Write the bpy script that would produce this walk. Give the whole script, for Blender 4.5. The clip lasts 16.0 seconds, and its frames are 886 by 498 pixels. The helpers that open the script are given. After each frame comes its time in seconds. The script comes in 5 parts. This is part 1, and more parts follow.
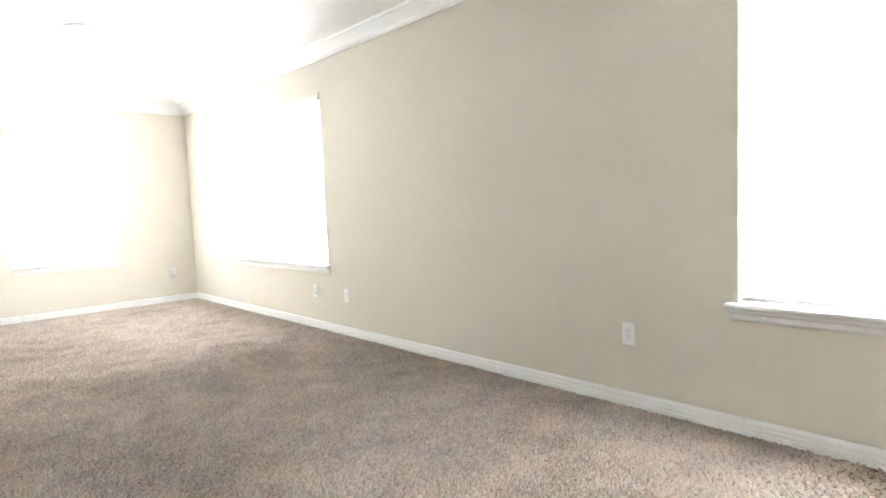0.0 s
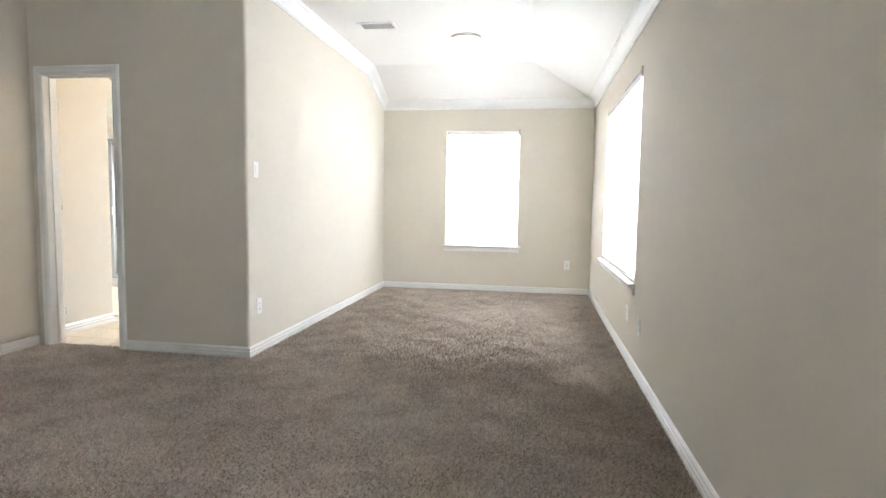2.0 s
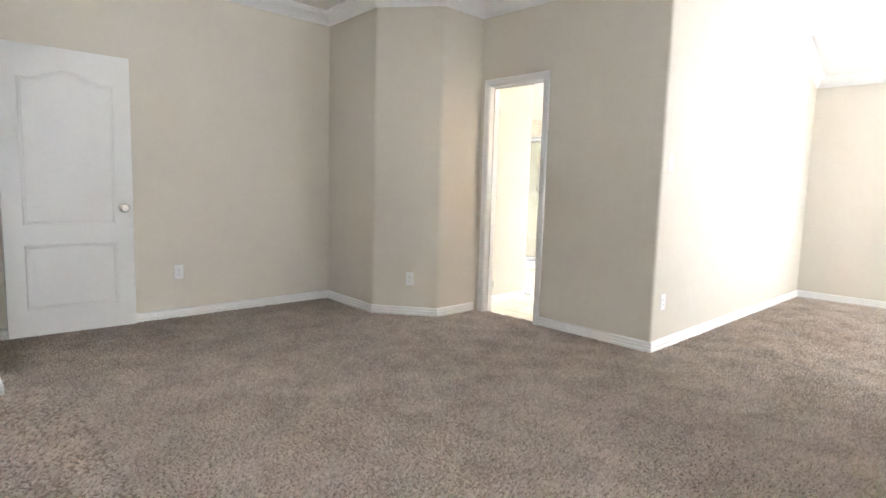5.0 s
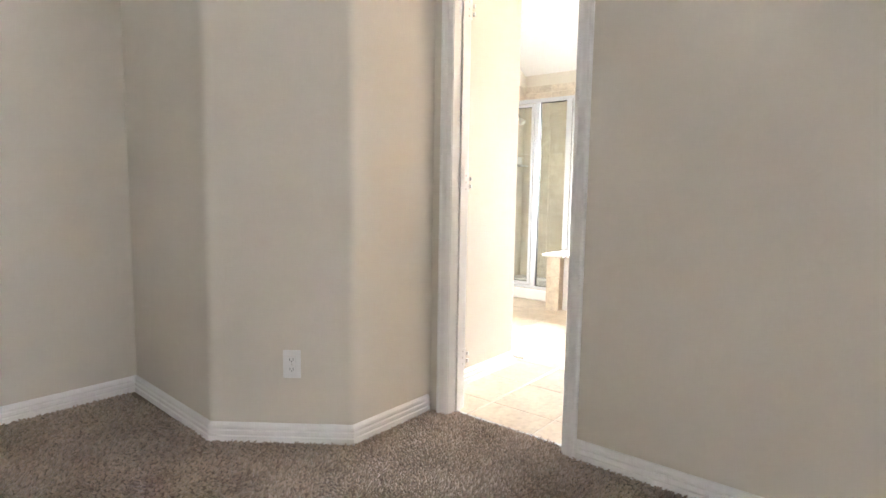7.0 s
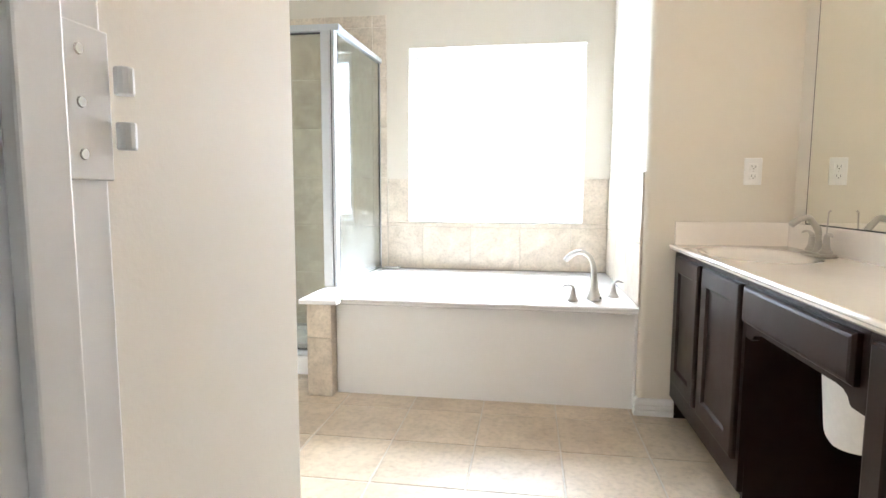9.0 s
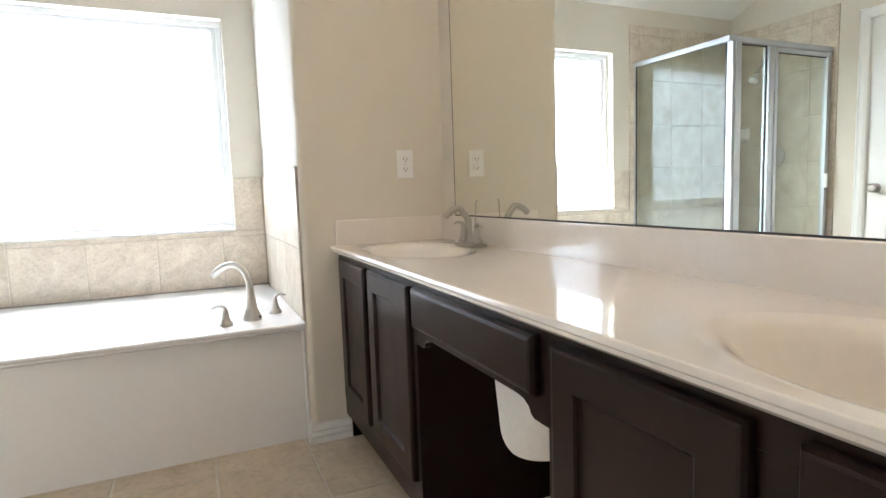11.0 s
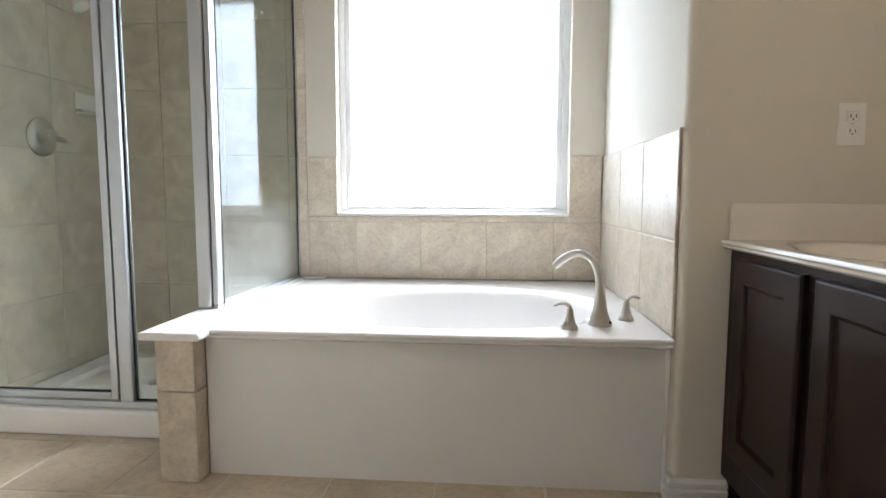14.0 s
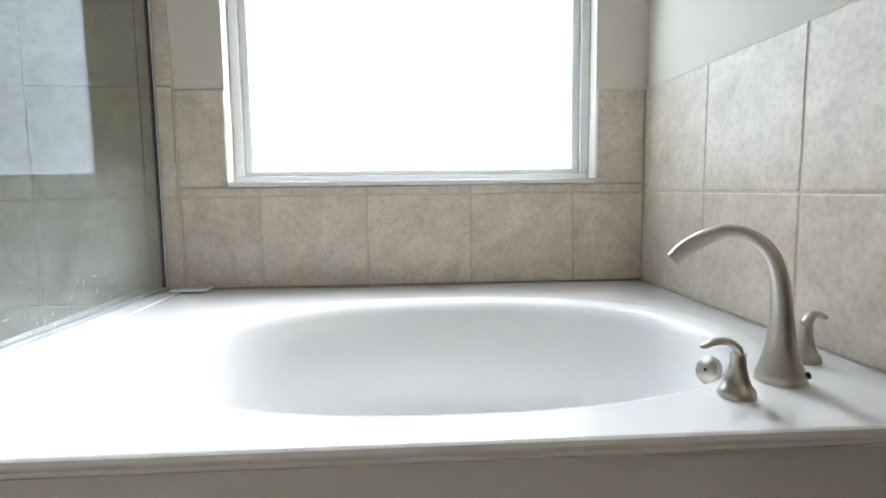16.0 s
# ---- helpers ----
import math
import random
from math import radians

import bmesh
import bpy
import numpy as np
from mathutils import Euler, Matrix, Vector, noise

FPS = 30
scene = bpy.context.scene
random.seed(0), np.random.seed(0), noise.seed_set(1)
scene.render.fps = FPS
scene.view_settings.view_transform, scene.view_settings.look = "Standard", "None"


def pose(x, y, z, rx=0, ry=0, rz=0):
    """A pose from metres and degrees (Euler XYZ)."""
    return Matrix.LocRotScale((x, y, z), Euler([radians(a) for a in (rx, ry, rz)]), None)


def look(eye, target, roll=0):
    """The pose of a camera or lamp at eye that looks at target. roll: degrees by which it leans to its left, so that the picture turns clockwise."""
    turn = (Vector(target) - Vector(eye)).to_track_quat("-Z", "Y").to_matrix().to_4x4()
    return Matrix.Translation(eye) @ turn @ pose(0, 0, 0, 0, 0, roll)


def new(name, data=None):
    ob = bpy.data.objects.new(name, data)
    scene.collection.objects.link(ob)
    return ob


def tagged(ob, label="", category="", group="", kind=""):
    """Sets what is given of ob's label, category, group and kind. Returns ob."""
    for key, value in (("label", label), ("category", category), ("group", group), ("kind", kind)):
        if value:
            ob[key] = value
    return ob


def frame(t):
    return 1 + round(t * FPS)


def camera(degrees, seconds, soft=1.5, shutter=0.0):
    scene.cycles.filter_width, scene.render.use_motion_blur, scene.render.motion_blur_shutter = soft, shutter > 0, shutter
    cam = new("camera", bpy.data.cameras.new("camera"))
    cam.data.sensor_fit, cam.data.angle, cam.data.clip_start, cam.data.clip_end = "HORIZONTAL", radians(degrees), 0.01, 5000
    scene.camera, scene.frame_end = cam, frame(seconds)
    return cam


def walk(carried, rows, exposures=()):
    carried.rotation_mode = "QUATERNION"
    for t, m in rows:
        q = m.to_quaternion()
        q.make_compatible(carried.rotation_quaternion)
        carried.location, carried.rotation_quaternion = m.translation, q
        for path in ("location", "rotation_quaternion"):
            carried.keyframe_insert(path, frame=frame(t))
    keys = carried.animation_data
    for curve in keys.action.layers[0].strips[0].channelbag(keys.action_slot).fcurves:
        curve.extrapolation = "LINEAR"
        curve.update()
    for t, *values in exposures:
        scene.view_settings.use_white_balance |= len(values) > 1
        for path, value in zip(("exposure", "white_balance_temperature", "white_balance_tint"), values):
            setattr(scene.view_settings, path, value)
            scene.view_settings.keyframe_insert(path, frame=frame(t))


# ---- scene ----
cam = camera(76.7, 16.0)
PATH = [
    (0, (-0.585, -0.178, 1.089), (0.782, 1.274, 0.931), -2.4),
    (0.5, (0.126, -0.099, 1.043), (1.101, 1.642, 0.91), -1.2),
    (1, (0.71, -0.091, 1.112), (1.338, 1.801, 0.958), -1.1),
    (1.5, (1.107, 0.005, 1.097), (1.201, 1.997, 0.948), 0.2),
    (2, (1.357, 0.039, 1.138), (1.033, 2.006, 0.977), 0.9),
    (2.5, (1.507, -0.122, 1.136), (0.596, 1.649, 0.955), 2.0),
    (3, (1.55, -0.22, 1.15), (0.428, 1.426, 0.965), 2.4),
    (3.5, (1.532, -0.274, 1.152), (0.318, 1.304, 0.965), 2.3),
    (4, (1.482, -0.286, 1.134), (0.065, 1.112, 0.937), 2.6),
    (4.2, (1.47, -0.281, 1.149), (-0.025, 1.031, 0.94), 2.7),
    (6.3, (-0.028, 0.998, 1.088), (-1.313, 2.511, 0.848), 0.8),
    (6.5, (-0.233, 1.232, 1.06), (-1.523, 2.744, 0.836), 1.8),
    (7, (-0.747, 1.78, 1.04), (-2.0, 3.324, 0.83), 0.9),
    (7.5, (-1.286, 2.314, 1.033), (-2.491, 3.897, 0.826), 1.0),
    (8, (-1.65, 2.886, 1.039), (-2.481, 4.694, 0.844), 0.5),
    (8.5, (-1.887, 3.25, 1.033), (-2.529, 5.134, 0.841), 0.4),
    (9, (-2.04, 3.554, 1.024), (-2.338, 5.522, 0.82), 0.2),
    (9.5, (-1.991, 3.773, 1.031), (-1.947, 5.762, 0.833), -0.5),
    (10, (-1.916, 3.924, 1.003), (-1.506, 5.872, 0.811), -0.9),
    (10.2, (-1.909, 3.949, 1.0), (-1.315, 5.849, 0.809), -1.1),
    (12.3, (-1.986, 3.95, 1.0), (-1.109, 5.735, 0.787), -2.2),
    (12.5, (-2.015, 3.961, 0.968), (-1.319, 5.825, 0.766), -1.7),
    (13, (-2.077, 4.058, 0.952), (-1.744, 6.021, 0.758), -0.7),
    (13.5, (-2.085, 4.249, 0.983), (-1.989, 6.237, 0.786), -0.4),
    (14, (-2.073, 4.512, 0.915), (-2.238, 6.496, 0.728), 0.1),
    (14.5, (-2.077, 4.759, 0.847), (-2.362, 6.73, 0.659), 0.3),
    (15, (-2.142, 5.080, 0.842), (-2.272, 7.066, 0.651), 0.0),
    (15.5, (-2.203, 5.397, 0.815), (-2.208, 7.388, 0.628), -0.6),
    (16, (-2.286, 5.521, 0.802), (-2.167, 7.506, 0.590), -0.7),
]

# exposure of the clip's camera along the walk
EXPOSURES = [(0.0, 1.4, 6500, 10), (0.5, 1.2, 6500, 10), (1.0, 1.0, 6500, 10), (1.5, 0.7, 6500, 10), (2.0, 0.47, 6500, 10), (2.5, 0.28, 6500, 10), (3.0, 0.45, 6500, 10), (3.5, 0.65, 6500, 10), (4.0, 0.85, 6550, 11), (6.5, 1.02, 6700, 13), (7.0, 0.9, 6800, 15), (7.5, 0.95, 6750, 15), (8.0, 0.8, 6500, 15), (8.5, 0.5, 6250, 13), (9.0, 0.08, 6350, 12), (9.5, -0.48, 6450, 12), (10.0, -0.6, 6450, 12),
             (12.3, -0.08, 6400, 12), (12.5, -0.08, 6400, 12), (13.0, -0.07, 6450, 12), (13.5, -0.37, 6500, 12), (14.0, -1.02, 6550, 12), (14.5, -1.24, 6550, 12), (15.0, -1.42, 6500, 11), (16.0, -1.62, 6450, 10)]
walk(cam, [(t, look(eye, target, roll)) for t, eye, target, roll in PATH], EXPOSURES)

# ---------------------------------------------------------------- world and lights
SKY = 0.10
WIN_BED, WIN_BATH, BULB, DOME = 520.0, 2550.0, 33.0, 9.0

world = bpy.data.worlds.new("sky")
scene.world = world
world.use_nodes = True
wn = world.node_tree.nodes
sky = wn.new("ShaderNodeTexSky")
sky.sky_type, sky.sun_disc = "NISHITA", False
sky.sun_elevation, sky.sun_rotation = radians(50), radians(20)
wn["Background"].inputs[1].default_value = SKY
world.node_tree.links.new(sky.outputs[0], wn["Background"].inputs[0])

sun = new("sun", bpy.data.lights.new("sun", "SUN"))
sun.data.energy, sun.data.angle, sun.data.color = 2.5, radians(0.6), (1.0, 0.95, 0.88)
sun.matrix_world = look((4, 8, 14), (6, 0, 0))


def window_light(name, eye, target, w, h, watts, color=(0.975, 0.98, 0.985)):
    lamp = new(name, bpy.data.lights.new(name, "AREA"))
    lamp.data.shape, lamp.data.size, lamp.data.size_y = "RECTANGLE", w, h
    lamp.data.energy, lamp.data.color = watts, color
    lamp.matrix_world = look(eye, target)
    return lamp


# ---------------------------------------------------------------- plan, metres
EAST, NORTH, SOUTH = 2.052, 7.35, -2.6          # bedroom
ALC_W = -0.668                                   # west wall of the bedroom's alcove
DOORWALL = 3.75                                  # wall with the bathroom doorway
WEST, ENTRY_Y, ENTRY_X = -3.69, 0.22, -2.48
CEIL, EAVE = 2.76, 2.47                          # flat ceiling; its sloped edges
SLOPE_X, SLOPE_Y = 1.28, 6.60
MIRROR_X, B_NORTH, B_WEST, B_SOUTH = -0.91, 7.296, -4.08, 4.63   # bathroom
WING_X, WING_Y = -1.524, 6.165
DECK_Z, TUB_Y, COUNTER_Z = 0.50, 6.20, 0.795
DOOR_L, DOOR_R, DOOR_H = -2.30, -1.72, 2.045
ENTRY_WALL_X = -2.50


# ---------------------------------------------------------------- materials
def node_mat(name):
    m = bpy.data.materials.new(name)
    m.use_nodes = True
    nt = m.node_tree
    return m, nt, nt.nodes["Principled BSDF"]


def mat(name, color, rough=0.5, metal=0.0, vary=0.06, scale=6.0, bump=0.0, bump_scale=200.0, fine=0.0, coat=0.0, detail=4.0, per_object=0.0, per_island=0.0, rough_vary=0.08, spec=0.5, grain=0.5):
    """A plain surface: colour with two scales of variation, uneven gloss and a fine relief."""
    m, nt, b = node_mat(name)
    n, l = nt.nodes, nt.links
    tc = n.new("ShaderNodeTexCoord")
    big = n.new("ShaderNodeTexNoise")
    big.inputs["Scale"].default_value, big.inputs["Detail"].default_value = scale, detail
    l.new(tc.outputs["Object"], big.inputs["Vector"])
    small = n.new("ShaderNodeTexNoise")
    small.inputs["Scale"].default_value, small.inputs["Detail"].default_value = scale * 12, 3
    l.new(tc.outputs["Object"], small.inputs["Vector"])
    add = n.new("ShaderNodeMath")
    add.operation = "MULTIPLY_ADD"
    add.inputs[1].default_value = grain
    l.new(small.outputs[0], add.inputs[0])
    l.new(big.outputs[0], add.inputs[2])
    value = add.outputs[0]
    for amount, kind in ((per_object, "ShaderNodeObjectInfo"), (per_island, "ShaderNodeNewGeometry")):
        if amount:
            info = n.new(kind)
            more = n.new("ShaderNodeMath")
            more.operation = "MULTIPLY_ADD"
            more.inputs[1].default_value = amount
            l.new(info.outputs["Random" if kind == "ShaderNodeObjectInfo" else "Random Per Island"], more.inputs[0])
            l.new(value, more.inputs[2])
            value = more.outputs[0]
    ramp = n.new("ShaderNodeMapRange")
    top = 0.6 + grain + per_object + per_island
    ramp.inputs["From Min"].default_value, ramp.inputs["From Max"].default_value = 0.35, top
    ramp.inputs["To Min"].default_value, ramp.inputs["To Max"].default_value = 1 - vary, 1 + vary
    l.new(value, ramp.inputs["Value"])
    mul = n.new("ShaderNodeVectorMath")
    mul.operation = "SCALE"
    mul.inputs[0].default_value = color
    l.new(ramp.outputs[0], mul.inputs["Scale"])
    l.new(mul.outputs[0], b.inputs["Base Color"])
    rr = n.new("ShaderNodeMapRange")
    rr.inputs["To Min"].default_value, rr.inputs["To Max"].default_value = max(0.02, rough - rough_vary), min(1, rough + rough_vary)
    l.new(big.outputs[0], rr.inputs["Value"])
    l.new(rr.outputs[0], b.inputs["Roughness"])
    b.inputs["Metallic"].default_value = metal
    b.inputs["Specular IOR Level"].default_value = spec
    b.inputs["Coat Weight"].default_value = coat
    b.inputs["Coat Roughness"].default_value = 0.12
    if bump:
        tex = n.new("ShaderNodeTexNoise")
        tex.inputs["Scale"].default_value, tex.inputs["Detail"].default_value = bump_scale, 3
        l.new(tc.outputs["Object"], tex.inputs["Vector"])
        bp = n.new("ShaderNodeBump")
        bp.inputs["Strength"].default_value, bp.inputs["Distance"].default_value = bump, 0.002
        l.new(tex.outputs[0], bp.inputs["Height"])
        l.new(bp.outputs[0], b.inputs["Normal"])
    return m


def stone_mat(name, light, dark, rough=0.35, scale=7.0):
    """Mottled ceramic that imitates stone: soft clouds, darker veins and pits."""
    m, nt, b = node_mat(name)
    n, l = nt.nodes, nt.links
    tc, info = n.new("ShaderNodeTexCoord"), n.new("ShaderNodeObjectInfo")
    shift = n.new("ShaderNodeVectorMath")
    shift.operation = "MULTIPLY_ADD"
    shift.inputs[1].default_value = (37.0, 53.0, 71.0)
    l.new(info.outputs["Random"], shift.inputs[0])
    l.new(tc.outputs["Object"], shift.inputs[2])
    cloud = n.new("ShaderNodeTexNoise")
    cloud.inputs["Scale"].default_value, cloud.inputs["Detail"].default_value = scale, 9
    cloud.inputs["Roughness"].default_value, cloud.inputs["Distortion"].default_value = 0.68, 0.6
    pits = n.new("ShaderNodeTexNoise")
    pits.inputs["Scale"].default_value, pits.inputs["Detail"].default_value = scale * 9, 4
    for t in (cloud, pits):
        l.new(shift.outputs[0], t.inputs["Vector"])
    r1 = n.new("ShaderNodeValToRGB")
    r1.color_ramp.elements[0].position, r1.color_ramp.elements[1].position = 0.32, 0.66
    r1.color_ramp.elements[0].color, r1.color_ramp.elements[1].color = (*dark, 1), (*light, 1)
    l.new(cloud.outputs[0], r1.inputs[0])
    r2 = n.new("ShaderNodeMapRange")
    r2.inputs["From Min"].default_value, r2.inputs["From Max"].default_value = 0.3, 0.55
    r2.inputs["To Min"].default_value, r2.inputs["To Max"].default_value = 0.84, 1.0
    l.new(pits.outputs[0], r2.inputs["Value"])
    r3 = n.new("ShaderNodeMapRange")
    r3.inputs["To Min"].default_value, r3.inputs["To Max"].default_value = 0.95, 1.05
    l.new(info.outputs["Random"], r3.inputs["Value"])
    mm = n.new("ShaderNodeMath")
    mm.operation = "MULTIPLY"
    l.new(r2.outputs[0], mm.inputs[0])
    l.new(r3.outputs[0], mm.inputs[1])
    mul = n.new("ShaderNodeVectorMath")
    mul.operation = "SCALE"
    l.new(r1.outputs[0], mul.inputs[0])
    l.new(mm.outputs[0], mul.inputs["Scale"])
    l.new(mul.outputs[0], b.inputs["Base Color"])
    b.inputs["Roughness"].default_value = rough
    bp = n.new("ShaderNodeBump")
    bp.inputs["Strength"].default_value, bp.inputs["Distance"].default_value = 0.25, 0.001
    l.new(cloud.outputs[0], bp.inputs["Height"])
    l.new(bp.outputs[0], b.inputs["Normal"])
    return m


def glass_mat(name, tint, dirt=0.0):
    """A thin clear pane: see-through, with a mirror gloss by Fresnel and dried water spots near its foot."""
    m = bpy.data.materials.new(name)
    m.use_nodes = True
    n, l = m.node_tree.nodes, m.node_tree.links
    n.remove(n["Principled BSDF"])
    out = n["Material Output"]
    clear, gloss, mix = n.new("ShaderNodeBsdfTransparent"), n.new("ShaderNodeBsdfGlossy"), n.new("ShaderNodeMixShader")
    clear.inputs[0].default_value = (*tint, 1)
    gloss.inputs["Roughness"].default_value = 0.015
    lw, fr, lift = n.new("ShaderNodeLayerWeight"), n.new("ShaderNodeMath"), n.new("ShaderNodeMath")
    fr.operation, lift.operation = "POWER", "MULTIPLY_ADD"
    fr.inputs[1].default_value = 3.0
    lift.inputs[1].default_value, lift.inputs[2].default_value = 0.55, 0.035
    l.new(lw.outputs["Facing"], fr.inputs[0])
    l.new(fr.outputs[0], lift.inputs[0])
    l.new(lift.outputs[0], mix.inputs[0])
    l.new(clear.outputs[0], mix.inputs[1])
    l.new(gloss.outputs[0], mix.inputs[2])
    last = mix
    if dirt:
        tc, sep = n.new("ShaderNodeTexCoord"), n.new("ShaderNodeSeparateXYZ")
        l.new(tc.outputs["Object"], sep.inputs[0])
        low = n.new("ShaderNodeMapRange")
        low.inputs["From Min"].default_value, low.inputs["From Max"].default_value = 0.95, 0.5
        l.new(sep.outputs[2], low.inputs["Value"])
        spots, soft = n.new("ShaderNodeTexNoise"), n.new("ShaderNodeTexNoise")
        spots.inputs["Scale"].default_value, spots.inputs["Detail"].default_value = 120.0, 6
        soft.inputs["Scale"].default_value = 9.0
        for t in (spots, soft):
            l.new(tc.outputs["Object"], t.inputs["Vector"])
        cut = n.new("ShaderNodeMapRange")
        cut.inputs["From Min"].default_value, cut.inputs["From Max"].default_value = 0.58, 0.85
        l.new(spots.outputs[0], cut.inputs["Value"])
        a, c, film = n.new("ShaderNodeMath"), n.new("ShaderNodeMath"), n.new("ShaderNodeMath")
        a.operation = c.operation = "MULTIPLY"
        film.operation = "MULTIPLY_ADD"
        film.inputs[1].default_value = 0.35
        l.new(soft.outputs[0], film.inputs[0])
        l.new(cut.outputs[0], film.inputs[2])
        l.new(film.outputs[0], a.inputs[0])
        l.new(low.outputs[0], a.inputs[1])
        l.new(a.outputs[0], c.inputs[0])
        c.inputs[1].default_value = dirt
        dust, mix2 = n.new("ShaderNodeBsdfDiffuse"), n.new("ShaderNodeMixShader")
        dust.inputs[0].default_value = (0.7, 0.72, 0.72, 1)
        l.new(c.outputs[0], mix2.inputs[0])
        l.new(mix.outputs[0], mix2.inputs[1])
        l.new(dust.outputs[0], mix2.inputs[2])
        last = mix2
    l.new(last.outputs[0], out.inputs[0])
    return m


def frosted_mat(name):
    """Obscure glass with a pebbled face."""
    m = bpy.data.materials.new(name)
    m.use_nodes = True
    n, l = m.node_tree.nodes, m.node_tree.links
    n.remove(n["Principled BSDF"])
    tr, gl, mix = n.new("ShaderNodeBsdfTranslucent"), n.new("ShaderNodeBsdfGlossy"), n.new("ShaderNodeMixShader")
    tr.inputs[0].default_value = (0.58, 0.63, 0.69, 1)
    gl.inputs["Roughness"].default_value = 0.25
    mix.inputs[0].default_value = 0.06
    tc, tex, bp = n.new("ShaderNodeTexCoord"), n.new("ShaderNodeTexVoronoi"), n.new("ShaderNodeBump")
    tex.inputs["Scale"].default_value = 160.0
    l.new(tc.outputs["Object"], tex.inputs["Vector"])
    bp.inputs["Strength"].default_value, bp.inputs["Distance"].default_value = 0.5, 0.003
    l.new(tex.outputs[0], bp.inputs["Height"])
    l.new(bp.outputs[0], gl.inputs["Normal"])
    l.new(bp.outputs[0], tr.inputs["Normal"])
    l.new(tr.outputs[0], mix.inputs[1])
    l.new(gl.outputs[0], mix.inputs[2])
    l.new(mix.outputs[0], n["Material Output"].inputs[0])
    return m


def slat_mat(name):
    """White vinyl blind slat that lets some daylight through."""
    m = bpy.data.materials.new(name)
    m.use_nodes = True
    n, l = m.node_tree.nodes, m.node_tree.links
    b = n["Principled BSDF"]
    b.inputs["Base Color"].default_value, b.inputs["Roughness"].default_value = (0.85, 0.85, 0.84, 1), 0.4
    tr, mix = n.new("ShaderNodeBsdfTranslucent"), n.new("ShaderNodeMixShader")
    tr.inputs[0].default_value = (0.85, 0.87, 0.9, 1)
    mix.inputs[0].default_value = 0.65
    l.new(b.outputs[0], mix.inputs[1])
    l.new(tr.outputs[0], mix.inputs[2])
    l.new(mix.outputs[0], n["Material Output"].inputs[0])
    return m


def glow_mat(name, color, strength):
    m, nt, b = node_mat(name)
    b.inputs["Base Color"].default_value = (0.9, 0.88, 0.84, 1)
    b.inputs["Emission Color"].default_value = (*color, 1)
    b.inputs["Emission Strength"].default_value = strength
    return m


WALL = mat("wall_paint", (0.668, 0.62, 0.535), 0.75, vary=0.03, scale=1.3, bump=0.25, bump_scale=95)
CEILING = mat("ceiling_paint", (0.80, 0.785, 0.75), 0.85, vary=0.02, scale=1.5, bump=0.35, bump_scale=70)
TRIM = mat("trim_paint", (0.83, 0.825, 0.81), 0.38, vary=0.03, scale=3.0, bump=0.06, bump_scale=60)
CARPET = mat("carpet_pile", (0.365, 0.289, 0.229), 0.95, vary=0.80, scale=4.5, detail=8, per_island=0.5, grain=0.9)
CARPET.node_tree.nodes["Principled BSDF"].inputs["Sheen Weight"].default_value = 0.3
# backing coloured darker than the pile, to paint the shade between tufts
CARPET_BACK_SHADE = mat("carpet_backing_shade", (0.20, 0.16, 0.13), 0.95, vary=0.25, scale=40, bump=0.8, bump_scale=160)
FLOOR_TILE = stone_mat("floor_tile", (0.64, 0.535, 0.41), (0.50, 0.405, 0.295), 0.32, 5.0)
WALL_TILE = stone_mat("wall_tile", (0.70, 0.615, 0.505), (0.50, 0.425, 0.335), 0.34, 8.0)
GROUT = mat("grout", (0.62, 0.58, 0.52), 0.9, vary=0.12, scale=9, bump=0.4, bump_scale=250)
WALL_GROUT = mat("wall_grout", (0.50, 0.45, 0.37), 0.9, vary=0.12, scale=9)
ACRYLIC = mat("white_acrylic", (0.84, 0.835, 0.835), 0.14, vary=0.015, scale=2, coat=0.4, rough_vary=0.03)
APRON = mat("tub_apron", (0.80, 0.795, 0.79), 0.30, vary=0.02, scale=3, rough_vary=0.05)
MARBLE = mat("cultured_marble", (0.82, 0.765, 0.70), 0.06, vary=0.05, scale=4, coat=0.4, detail=9, rough_vary=0.01)
ESPRESSO = mat("espresso_wood", (0.018, 0.008, 0.0065), 0.34, vary=0.25, scale=12, bump=0.05, bump_scale=90, spec=0.17)
CAB_INSIDE = mat("cabinet_inside", (0.016, 0.012, 0.011), 0.6, vary=0.2, scale=10)
NICKEL = mat("brushed_nickel", (0.46, 0.435, 0.395), 0.35, 1.0, vary=0.05, scale=30, rough_vary=0.01)
ALU = mat("brushed_aluminium", (0.58, 0.61, 0.645), 0.40, 1.0, vary=0.04, scale=25, rough_vary=0.01)
GASKET = mat("black_gasket", (0.02, 0.02, 0.02), 0.6, vary=0.2, scale=30)
PLASTIC = mat("white_plastic", (0.82, 0.815, 0.80), 0.35, vary=0.02, scale=20)
SLOT = mat("dark_slot", (0.05, 0.045, 0.04), 0.6, vary=0.1, scale=60)
VINYL = mat("window_vinyl", (0.84, 0.84, 0.84), 0.4, vary=0.02, scale=8)
CERAMIC = mat("white_ceramic", (0.82, 0.82, 0.80), 0.15, vary=0.02, scale=8)
STOOL_WHITE = mat("stool_shell", (0.72, 0.70, 0.66), 0.45, vary=0.12, scale=5, bump=0.1, bump_scale=60)
VENT_GREY = mat("vent_inside", (0.16, 0.16, 0.16), 0.7, vary=0.1, scale=20)
GRASS = mat("lawn", (0.06, 0.09, 0.03), 0.95, vary=0.4, scale=3, bump=0.6, bump_scale=40)
SHOWER_GLASS = glass_mat("shower_glass", (0.87, 0.89, 0.865), 0.05)
SPOTTED_GLASS = glass_mat("spotted_glass", (0.85, 0.885, 0.865), 0.65)
PANE = glass_mat("window_glass", (0.96, 0.97, 0.97))
